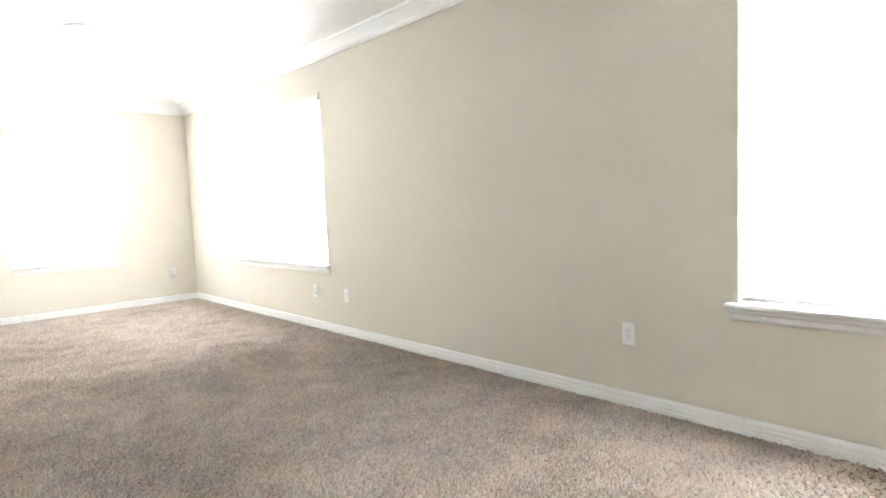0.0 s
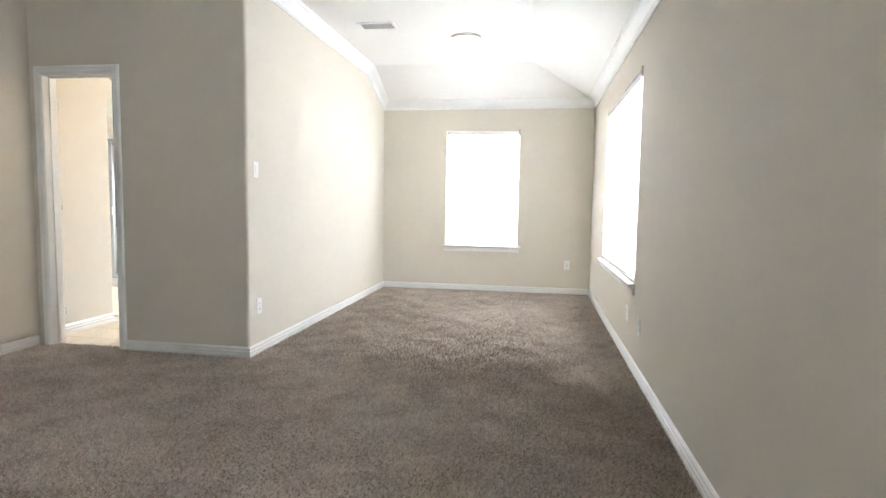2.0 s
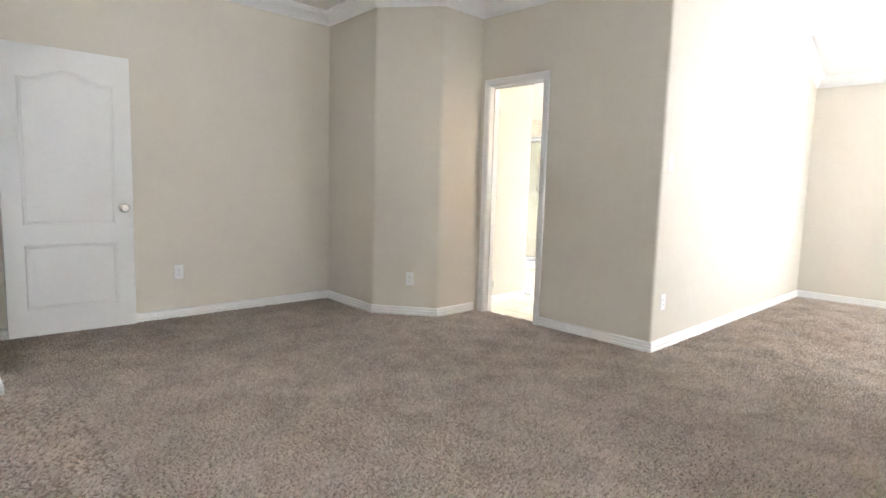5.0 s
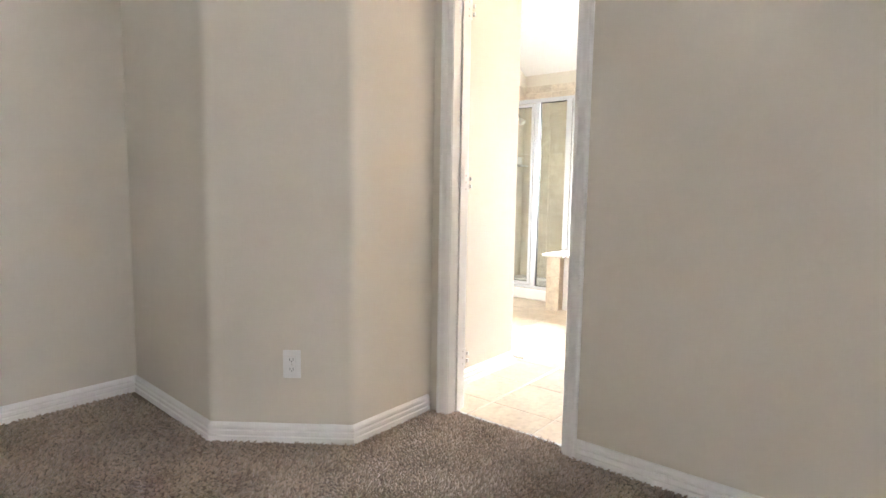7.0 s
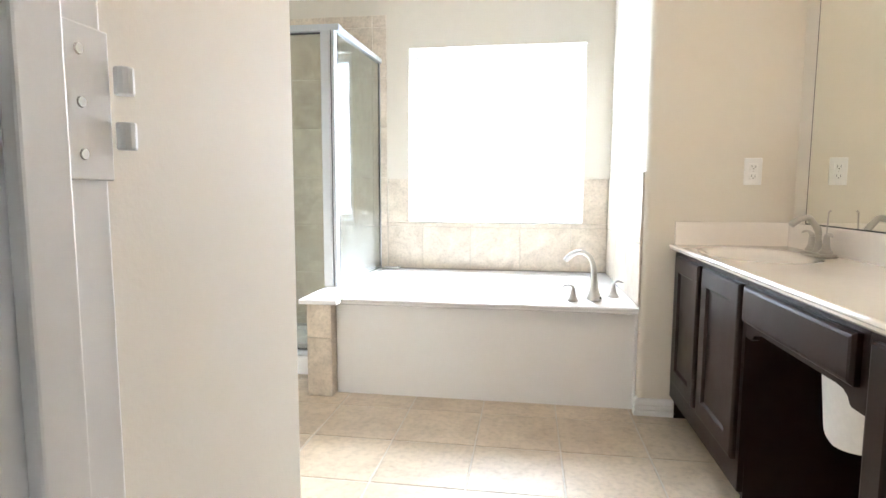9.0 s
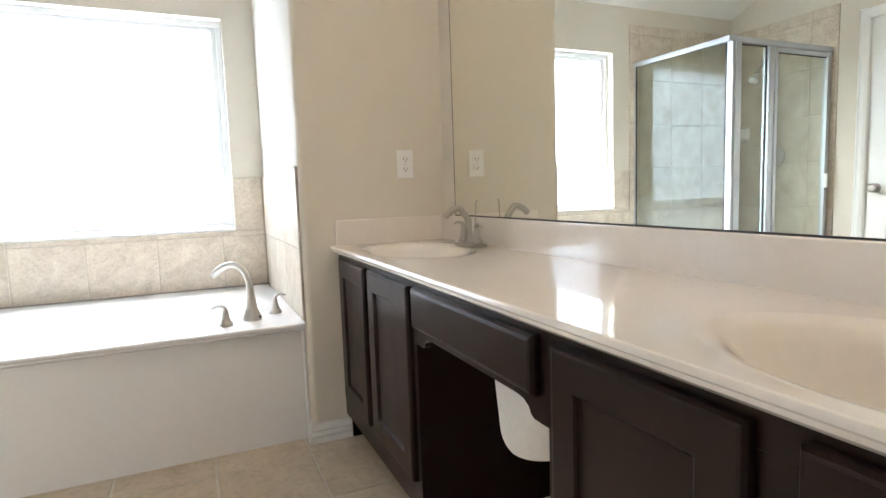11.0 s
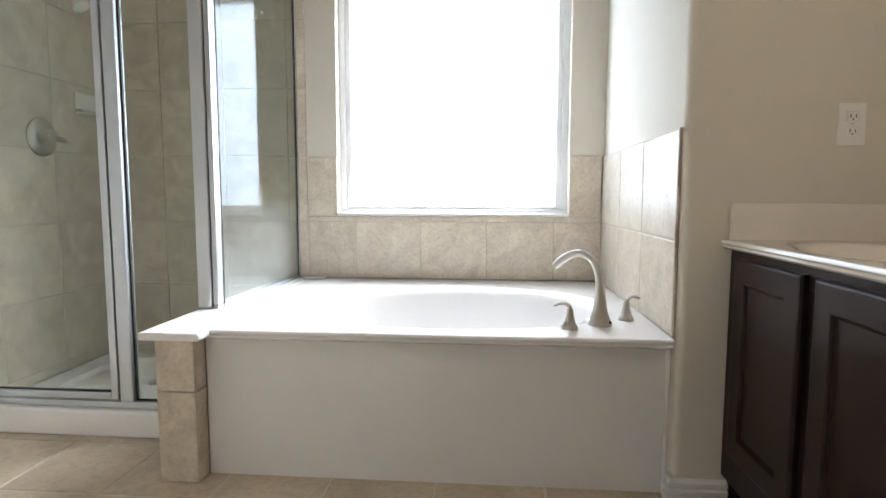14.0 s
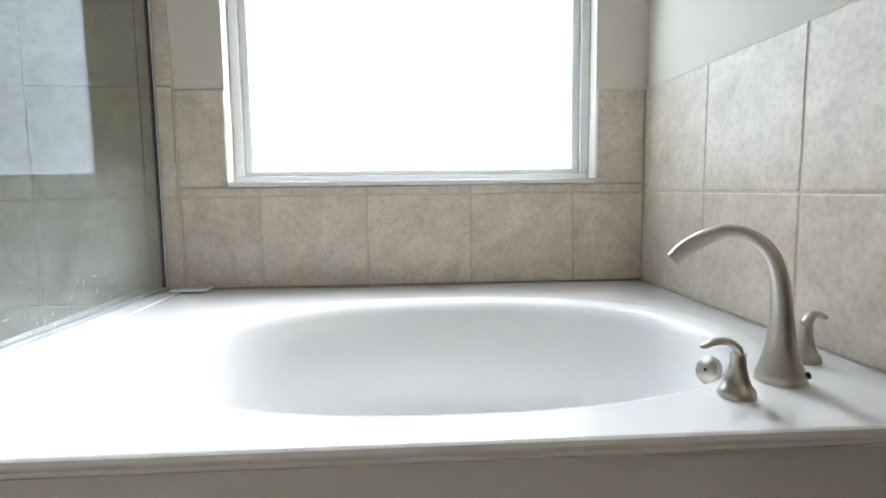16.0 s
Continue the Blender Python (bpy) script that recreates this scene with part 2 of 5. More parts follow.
FROSTED = frosted_mat("obscure_glass")
SLAT = slat_mat("blind_slat")
BULB_GLOW = glow_mat("warm_bulb", (1.0, 0.76, 0.52), BULB)
DOME_GLOW = glow_mat("lamp_dome", (1.0, 0.88, 0.70), DOME)
MIRROR, _nt, _b = node_mat("mirror_silver")
_b.inputs["Metallic"].default_value, _b.inputs["Roughness"].default_value = 1.0, 0.0
_b.inputs["Base Color"].default_value = (0.90, 0.92, 0.88, 1)


# ---------------------------------------------------------------- building helpers
def part(name, bm, material, parent=None, label="", smooth=False):
    """Links a bmesh as one mesh object, under a thing or a part."""
    me = bpy.data.meshes.new(name)
    bmesh.ops.recalc_face_normals(bm, faces=bm.faces[:])
    bm.to_mesh(me)
    bm.free()
    me.materials.append(material)
    if smooth:
        me.polygons.foreach_set("use_smooth", [True] * len(me.polygons))
        me.set_sharp_from_angle(angle=radians(40))
    ob = new(name, me)
    if parent is not None:
        ob.parent = parent
    if label:
        ob["label"] = label
    return ob


def structure(name, bm, material, label="", category="", smooth=False):
    return tagged(part(name, bm, material, None, "", smooth), label, category, "", "structure")


def thing(name, label, category, group="", m=None, kind=""):
    ob = new(name)
    ob.empty_display_size = 0.05
    if m is not None:
        ob.matrix_basis = m
    return tagged(ob, label, category, group, kind)


def box(bm, x0, x1, y0, y1, z0, z1, bevel=0.0, seg=2, m=None):
    """Adds a box between the given limits, with rounded edges."""
    r = bmesh.ops.create_cube(bm, size=1.0)
    vs = r["verts"]
    bmesh.ops.scale(bm, vec=(abs(x1 - x0), abs(y1 - y0), abs(z1 - z0)), verts=vs)
    bmesh.ops.translate(bm, vec=((x0 + x1) / 2, (y0 + y1) / 2, (z0 + z1) / 2), verts=vs)
    if bevel:
        es = list({e for v in vs for e in v.link_edges})
        g = bmesh.ops.bevel(bm, geom=es, offset=bevel, segments=seg, profile=0.5, affect="EDGES")
        vs = list({v for f in g["faces"] for v in f.verts} | {v for v in vs if v.is_valid})
    if m is not None:
        bmesh.ops.transform(bm, matrix=m, verts=vs)
    return bm


def boxed(*limits, bevel=0.0, seg=2, m=None):
    return box(bmesh.new(), *limits, bevel=bevel, seg=seg, m=m)


def prism(poly, z0, z1, rounded=(), r=0.02, seg=4):
    """A block with the given outline from above; the upright edges named are rounded."""
    bm = bmesh.new()
    low = [bm.verts.new((x, y, z0)) for x, y in poly]
    high = [bm.verts.new((x, y, z1)) for x, y in poly]
    bm.faces.new(low[::-1]), bm.faces.new(high)
    uprights = []
    for i in range(len(poly)):
        j = (i + 1) % len(poly)
        bm.faces.new((low[i], low[j], high[j], high[i]))
        if i in rounded:
            uprights.append((low[i], high[i]))
    es = [bm.edges.get(p) for p in uprights]
    if es:
        bmesh.ops.bevel(bm, geom=es, offset=r, segments=seg, profile=0.5, affect="EDGES")
    return bm


def slab_with_holes(axis, face, back, a0, a1, z0, z1, holes):
    """A wall along x or y ('x': runs along x, its faces at y=face and y=back), with openings (a0, a1, z0, z1) through it."""
    bm = bmesh.new()
    cuts_a = sorted({a0, a1, *[v for h in holes for v in h[:2]]})
    cuts_z = sorted({z0, z1, *[v for h in holes for v in h[2:]]})
    solid = set()
    for i in range(len(cuts_a) - 1):
        for k in range(len(cuts_z) - 1):
            ca, cz = (cuts_a[i] + cuts_a[i + 1]) / 2, (cuts_z[k] + cuts_z[k + 1]) / 2
            if not any(h[0] < ca < h[1] and h[2] < cz < h[3] for h in holes):
                solid.add((i, k))
    cache = {}

    def v(i, k, f):
        if (i, k, f) not in cache:
            a, z, d = cuts_a[i], cuts_z[k], (face, back)[f]
            cache[i, k, f] = bm.verts.new((a, d, z) if axis == "x" else (d, a, z))
        return cache[i, k, f]

    for i, k in solid:
        for f in (0, 1):
            bm.faces.new([v(i, k, f), v(i + 1, k, f), v(i + 1, k + 1, f), v(i, k + 1, f)])
        for (di, dk), (p, q) in {(-1, 0): ((0, 0), (0, 1)), (1, 0): ((1, 0), (1, 1)), (0, -1): ((0, 0), (1, 0)), (0, 1): ((0, 1), (1, 1))}.items():
            if (i + di, k + dk) not in solid:
                bm.faces.new([v(i + p[0], k + p[1], 0), v(i + q[0], k + q[1], 0), v(i + q[0], k + q[1], 1), v(i + p[0], k + p[1], 1)])
    return bm


def moulding(path, profile, closed=False):
    """Sweeps a profile (out from the wall, up) along a line at the wall; the room lies to the left of the line."""
    bm = bmesh.new()
    rings, n = [], len(path)
    for i, p in enumerate(path):
        p = Vector(p)
        before = Vector(path[i - 1]) if i > 0 or closed else None
        after = Vector(path[(i + 1) % n]) if i < n - 1 or closed else None
        d1 = ((p - before).xy.normalized() if before is not None else None)
        d2 = ((after - p).xy.normalized() if after is not None else None)
        d1, d2 = d1 or d2, d2 or d1
        n1, n2 = Vector((-d1.y, d1.x)), Vector((-d2.y, d2.x))
        s = n1 + n2
        miter = s / max(0.2, s.dot(n1))
        rings.append([bm.verts.new((p.x + miter.x * u, p.y + miter.y * u, p.z + w)) for u, w in profile])
    m = len(profile)
    for i in range(n if closed else n - 1):
        a, b = rings[i], rings[(i + 1) % n]
        for k in range(m):
            bm.faces.new((a[k], a[(k + 1) % m], b[(k + 1) % m], b[k]))
    if not closed:
        bm.faces.new(rings[0]), bm.faces.new(rings[-1][::-1])
    return bm


def revolve(bm, profile, seg=28, m=None, cap=True):
    """Turns a profile (radius, height) about z."""
    rings = []
    for r, z in profile:
        rings.append([bm.verts.new((r * math.cos(2 * math.pi * k / seg), r * math.sin(2 * math.pi * k / seg), z)) for k in range(seg)])
    for a, b in zip(rings, rings[1:]):
        for k in range(seg):
            bm.faces.new((a[k], a[(k + 1) % seg], b[(k + 1) % seg], b[k]))
    if cap:
        bm.faces.new(rings[0][::-1]), bm.faces.new(rings[-1])
    if m is not None:
        bmesh.ops.transform(bm, matrix=m, verts=[v for r in rings for v in r])
    return bm


def tube(bm, points, radii, seg=16, flat=1.0):
    """A tube through points with a radius at each; flat squeezes it along its local up."""
    pts = [Vector(p) for p in points]
    rings = []
    for i, p in enumerate(pts):
        d = (pts[min(i + 1, len(pts) - 1)] - pts[max(i - 1, 0)]).normalized()
        if i == 0:
            ref = Vector((0, 0, 1)) if abs(d.z) < 0.9 else Vector((pts[-1] - pts[0]).xy.to_3d() if (pts[-1] - pts[0]).xy.length > 1e-4 else (1, 0, 0))
            side = d.cross(ref).normalized()
        else:
            side = (side - d * side.dot(d)).normalized()
        up = side.cross(d).normalized()
        r = radii[i]
        rings.append([bm.verts.new(p + side * math.cos(2 * math.pi * k / seg) * r + up * math.sin(2 * math.pi * k / seg) * r * flat) for k in range(seg)])
    for a, b in zip(rings, rings[1:]):
        for k in range(seg):
            bm.faces.new((a[k], a[(k + 1) % seg], b[(k + 1) % seg], b[k]))
    bm.faces.new(rings[0][::-1]), bm.faces.new(rings[-1])
    return bm


def smooth_line(points, n=10):
    """A Catmull-Rom line through points."""
    p = [Vector(points[0]), *map(Vector, points), Vector(points[-1])]
    out = []
    for i in range(1, len(p) - 2):
        for k in range(n):
            t = k / n
            a, b, c, d = p[i - 1:i + 3]
            out.append(0.5 * ((2 * b) + (c - a) * t + (2 * a - 5 * b + 4 * c - d) * t * t + (3 * b - a - 3 * c + d) * t ** 3))
    return out + [p[-2]]


def spread(values, count):
    xs = np.linspace(0, len(values) - 1, count)
    return list(np.interp(xs, range(len(values)), values))


def dished_top(x0, x1, y0, y1, z, cx, cy, rings, seg=88, power=2.0):
    """A level top with an oval bowl. rings: (semi x, semi y, depth) from the rim inwards."""
    bm = bmesh.new()
    angles = sorted([2 * math.pi * k / seg for k in range(seg)] + [math.atan2(y - cy, x - cx) % (2 * math.pi) for x in (x0, x1) for y in (y0, y1)])
    outer = []
    for a in angles:
        c, s = math.cos(a), math.sin(a)
        t = min(((x1 if c > 0 else x0) - cx) / c if abs(c) > 1e-9 else 1e9, ((y1 if s > 0 else y0) - cy) / s if abs(s) > 1e-9 else 1e9)
        outer.append(bm.verts.new((cx + c * t, cy + s * t, z)))
    loops = [outer]
    for ax, ay, depth in [(rings[0][0] + 0.006, rings[0][1] + 0.006, 0.0), *rings]:
        ring = []
        for a in angles:
            c, s = math.cos(a), math.sin(a)
            r = 1 / ((abs(c) / ax) ** power + (abs(s) / ay) ** power) ** (1 / power)
            ring.append(bm.verts.new((cx + c * r, cy + s * r, z - depth)))
        loops.append(ring)
    n = len(angles)
    for a, b in zip(loops, loops[1:]):
        for k in range(n):
            bm.faces.new((a[k], a[(k + 1) % n], b[(k + 1) % n], b[k]))
    bm.faces.new(loops[-1])
    return bm


BASE_PROFILE = [(0, 0), (0.0175, 0), (0.0175, 0.024), (0.0115, 0.028), (0.0115, 0.031), (0.0165, 0.035), (0.0165, 0.047), (0.0105, 0.052), (0.0105, 0.055), (0.0140, 0.059), (0.0130, 0.069), (0.006, 0.077), (0, 0.080)]
CROWN_PROFILE = [(0, -0.112), (0.010, -0.112), (0.012, -0.100), (0.018, -0.096), (0.022, -0.082), (0.034, -0.066), (0.050, -0.050), (0.066, -0.036), (0.074, -0.022), (0.082, -0.020), (0.088, -0.010), (0.092, 0), (0, 0)]
CASING = [(0, 0), (0.060, 0), (0.060, 0.010), (0.054, 0.016), (0.046, 0.018), (0.040, 0.014), (0.026, 0.012), (0.018, 0.014), (0.010, 0.011), (0.004, 0.008), (0, 0.006)]


def casing_frame(axis, face, out, a0, a1, z1, z0=0.0):
    """Moulded door casing on one wall face, round an opening a0..a1 up to z1; out is +1 or -1."""
    bm = bmesh.new()
    corners = [(a0, z0, -1, 0), (a0, z1, -1, 1), (a1, z1, 1, 1), (a1, z0, 1, 0)]
    rings = []
    for a, z, sa, sz in corners:
        ring = []
        for w, d in CASING:
            aa, zz, dd = a + sa * (w + 0.004), z + sz * (w + 0.004), face + out * d
            ring.append(bm.verts.new((aa, dd, zz) if axis == "x" else (dd, aa, zz)))
        rings.append(ring)
    n = len(CASING)
    for a, b in zip(rings, rings[1:]):
        for k in range(n):
            bm.faces.new((a[k], a[(k + 1) % n], b[(k + 1) % n], b[k]))
    bm.faces.new(rings[0]), bm.faces.new(rings[-1][::-1])
    return bm


# ---------------------------------------------------------------- structure
TOP = 2.95
R1 = (4.11, 6.05, 0.60, 2.085)       # east windows: y from, to, sill, head
R2 = (-1.22, 0.722, 0.60, 2.085)
FW = (0.184, 1.125, 0.60, 2.085)     # north window: x from, to
BW = (-2.838, -1.690, 0.828, 1.965)  # bathroom window

structure("wall_east", slab_with_holes("y", EAST, EAST + 0.15, SOUTH, NORTH + 0.15, 0, TOP, [R1, R2]), WALL, "beige painted plaster wall with two blinded windows", "wall")
structure("wall_north", slab_with_holes("x", NORTH, NORTH + 0.15, ALC_W, EAST, 0, TOP, [FW]), WALL, "beige painted plaster wall with one blinded window", "wall")
structure("wall_alcove", prism([(ALC_W, DOORWALL), (ALC_W, NORTH + 0.15), (MIRROR_X, NORTH + 0.15), (MIRROR_X, DOORWALL)], 0, TOP, (0,), 0.022), WALL, "beige painted plaster wall with a rounded corner", "wall", True)
structure("wall_bath_door", slab_with_holes("x", DOORWALL, DOORWALL + 0.12, -2.41, MIRROR_X, 0, TOP, [(DOOR_L - 0.02, DOOR_R + 0.02, -1, DOOR_H + 0.02)]), WALL, "beige painted plaster wall with an open doorway", "wall")
structure("wall_corner_block", prism([(WEST, 2.95), (-2.875, 2.905), (-2.41, 3.262), (-2.41, DOORWALL + 0.12), (ENTRY_WALL_X, DOORWALL + 0.12), (ENTRY_WALL_X, B_SOUTH), (B_WEST, B_SOUTH), (B_WEST, 3.3), (WEST, 3.3)], 0, TOP, (1, 2, 5), 0.022), WALL, "beige painted angled plaster wall with rounded corners", "wall", True)
structure("wall_west", boxed(WEST - 0.12, WEST, ENTRY_Y, 3.3, 0, TOP), WALL, "beige painted plaster wall behind the open door", "wall")
ENTRY = (-3.60, -2.78)
structure("wall_entry", slab_with_holes("x", ENTRY_Y, ENTRY_Y - 0.12, WEST - 0.12, ENTRY_X - 0.12, 0, TOP, [(*ENTRY, -1, 2.06)]), WALL, "beige painted plaster wall with the entry doorway", "wall")
structure("wall_southwest", prism([(ENTRY_X - 0.12, SOUTH), (ENTRY_X, SOUTH), (ENTRY_X, ENTRY_Y), (ENTRY_X - 0.12, ENTRY_Y)], 0, TOP, (2,), 0.02), WALL, "beige painted plaster wall with a rounded corner", "wall", True)
structure("wall_south", boxed(ENTRY_X - 0.12, EAST + 0.15, SOUTH - 0.12, SOUTH, 0, TOP), WALL, "plain beige painted plaster wall", "wall")
structure("wall_hall", prism([(WEST - 0.12, ENTRY_Y - 0.12), (WEST - 0.12, -1.4), (ENTRY_X - 0.12, -1.4), (ENTRY_X - 0.12, -1.5), (WEST - 0.24, -1.5), (WEST - 0.24, ENTRY_Y - 0.12)], 0, TOP), WALL, "plain beige wall of the hall", "wall")
# bathroom
structure("wall_bath_north", slab_with_holes("x", B_NORTH, B_NORTH + 0.17, B_WEST - 0.12, WING_X, 0, TOP, [BW]), WALL, "pale painted wall with a frosted window over the tub", "wall")
structure("wall_bath_wing", prism([(WING_X, WING_Y), (MIRROR_X, WING_Y), (MIRROR_X, B_NORTH + 0.17), (WING_X, B_NORTH + 0.17)], 0, TOP, (0,), 0.024), WALL, "beige wall with a rounded corner between tub and vanity", "wall", True)
BD = (5.50, 6.27)
structure("wall_bath_west", slab_with_holes("y", B_WEST, B_WEST - 0.12, B_SOUTH, B_NORTH, 0, TOP, [(*BD, -1, 2.05)]), WALL, "beige painted wall with a closed white door", "wall")

bm = bmesh.new()                       # bedroom ceiling with two sloped sides
P = lambda *c: bm.verts.new(c)
h1, h2, h3, h4 = P(WEST - 0.2, SOUTH, CEIL), P(SLOPE_X, SOUTH, CEIL), P(SLOPE_X, SLOPE_Y, CEIL), P(WEST - 0.2, SLOPE_Y, CEIL)
e1, e2, e3 = P(EAST + 0.02, SOUTH, EAVE - 0.045), P(EAST + 0.02, NORTH + 0.02, EAVE - 0.045), P(WEST - 0.2, NORTH + 0.02, EAVE - 0.045)
for f in ((h1, h2, h3, h4), (h2, e1, e2, h3), (h4, h3, e2, e3)):
    bm.faces.new(f)
top = bmesh.ops.extrude_face_region(bm, geom=bm.faces[:])
bmesh.ops.translate(bm, vec=(0, 0, 0.12), verts=[v for v in top["geom"] if isinstance(v, bmesh.types.BMVert)])
# the bathroom lies under part of the sheet: keep the bedroom's part only
ceiling = structure("ceiling", bm, CEILING, "white textured ceiling with sloped sides", "ceiling")
ceil_me = ceiling.data
bm = bmesh.new()
bm.from_mesh(ceil_me)
for co, no in (((ALC_W - 0.1, 0, 0), (1, 0, 0)), ((0, DOORWALL + 0.06, 0), (0, 1, 0))):
    bmesh.ops.bisect_plane(bm, geom=bm.verts[:] + bm.edges[:] + bm.faces[:], plane_co=co, plane_no=no)
gone = [f for f in bm.faces if f.calc_center_median().x < ALC_W - 0.1 and f.calc_center_median().y > DOORWALL + 0.06]
bmesh.ops.delete(bm, geom=gone, context="FACES")
bm.to_mesh(ceil_me)
bm.free()

bm = bmesh.new()                       # bathroom ceiling: flat, sloped down to the window wall
B_EAVE, B_SLOPE = 2.30, 6.35
yz = [(DOORWALL + 0.08, CEIL), (B_SLOPE, CEIL), (B_NORTH + 0.05, B_EAVE - 0.02), (B_NORTH + 0.05, B_EAVE + 0.10), (B_SLOPE, CEIL + 0.12), (DOORWALL + 0.08, CEIL + 0.12)]
a = [bm.verts.new((B_WEST - 0.08, y, z)) for y, z in yz]
b = [bm.verts.new((MIRROR_X + 0.08, y, z)) for y, z in yz]
bm.faces.new(a), bm.faces.new(b[::-1])
for i in range(6):
    bm.faces.new((a[i], a[(i + 1) % 6], b[(i + 1) % 6], b[i]))
structure("ceiling_bath", bm, CEILING, "white ceiling sloping down to the window wall", "ceiling")

floor = structure("floor_bedroom", prism([(ENTRY_X - 0.1, SOUTH - 0.1), (EAST + 0.1, SOUTH - 0.1), (EAST + 0.1, NORTH + 0.1), (ALC_W - 0.05, NORTH + 0.1), (ALC_W - 0.05, DOORWALL + 0.055), (WEST - 0.2, DOORWALL + 0.055), (WEST - 0.2, -1.5), (ENTRY_X - 0.1, -1.5)], -0.12, 0.0), CARPET_BACK_SHADE, "brown taupe carpet backing of the bedroom floor, darkened as shade between tufts", "floor")
floor_bath = structure("floor_bath", boxed(B_WEST - 0.1, MIRROR_X + 0.05, DOORWALL + 0.055, B_NORTH + 0.05, -0.12, -0.0012), GROUT, "beige square ceramic floor tiles with pale grout", "floor")

# mouldings


def line(points, z=0.0):
    return [(*p, z) if len(p) == 2 else p for p in points]


east_to_door = [(DOOR_R + 0.066, DOORWALL), (ALC_W, DOORWALL), (ALC_W, NORTH), (EAST, NORTH), (EAST, SOUTH), (ENTRY_X, SOUTH), (ENTRY_X, ENTRY_Y), (ENTRY[1] + 0.066, ENTRY_Y)]
structure("baseboard", moulding(line(east_to_door[::-1]), BASE_PROFILE), TRIM, "white moulded wooden baseboard", "baseboard")
west_part = [(WEST, ENTRY_Y + 0.02), (WEST, 2.95), (-2.875, 2.905), (-2.41, 3.262), (-2.41, DOORWALL - 0.02)]
structure("baseboard_west", moulding(line(west_part[::-1]), BASE_PROFILE), TRIM, "white moulded wooden baseboard", "baseboard")
structure("baseboard_bath_entry", moulding(line([(ENTRY_WALL_X, DOORWALL + 0.14), (ENTRY_WALL_X, B_SOUTH), (B_WEST, B_SOUTH), (B_WEST, BD[0] - 0.07)][::-1]), BASE_PROFILE), TRIM, "white moulded wooden baseboard", "baseboard")
structure("baseboard_bath_wing", moulding(line([(WING_X, TUB_Y - 0.004), (WING_X, WING_Y), (-1.36, WING_Y)][::-1]), BASE_PROFILE), TRIM, "white moulded wooden baseboard", "baseboard")
crown_path = [(EAST, SOUTH, EAVE), (EAST, NORTH, EAVE), (ALC_W, NORTH, EAVE), (ALC_W, SLOPE_Y, CEIL), (ALC_W, DOORWALL, CEIL), (-2.41, DOORWALL, CEIL), (-2.41, 3.262, CEIL), (-2.875, 2.905, CEIL), (WEST, 2.95, CEIL), (WEST, ENTRY_Y, CEIL), (ENTRY_X, ENTRY_Y, CEIL), (ENTRY_X, SOUTH, CEIL)]
structure("crown_moulding", moulding(crown_path, CROWN_PROFILE), TRIM, "white stepped crown moulding under the ceiling", "trim")

# outdoor ground
structure("ground", boxed(-400, 400, -400, 400, -0.6, -0.35), GRASS, "green lawn around the house", "ground")


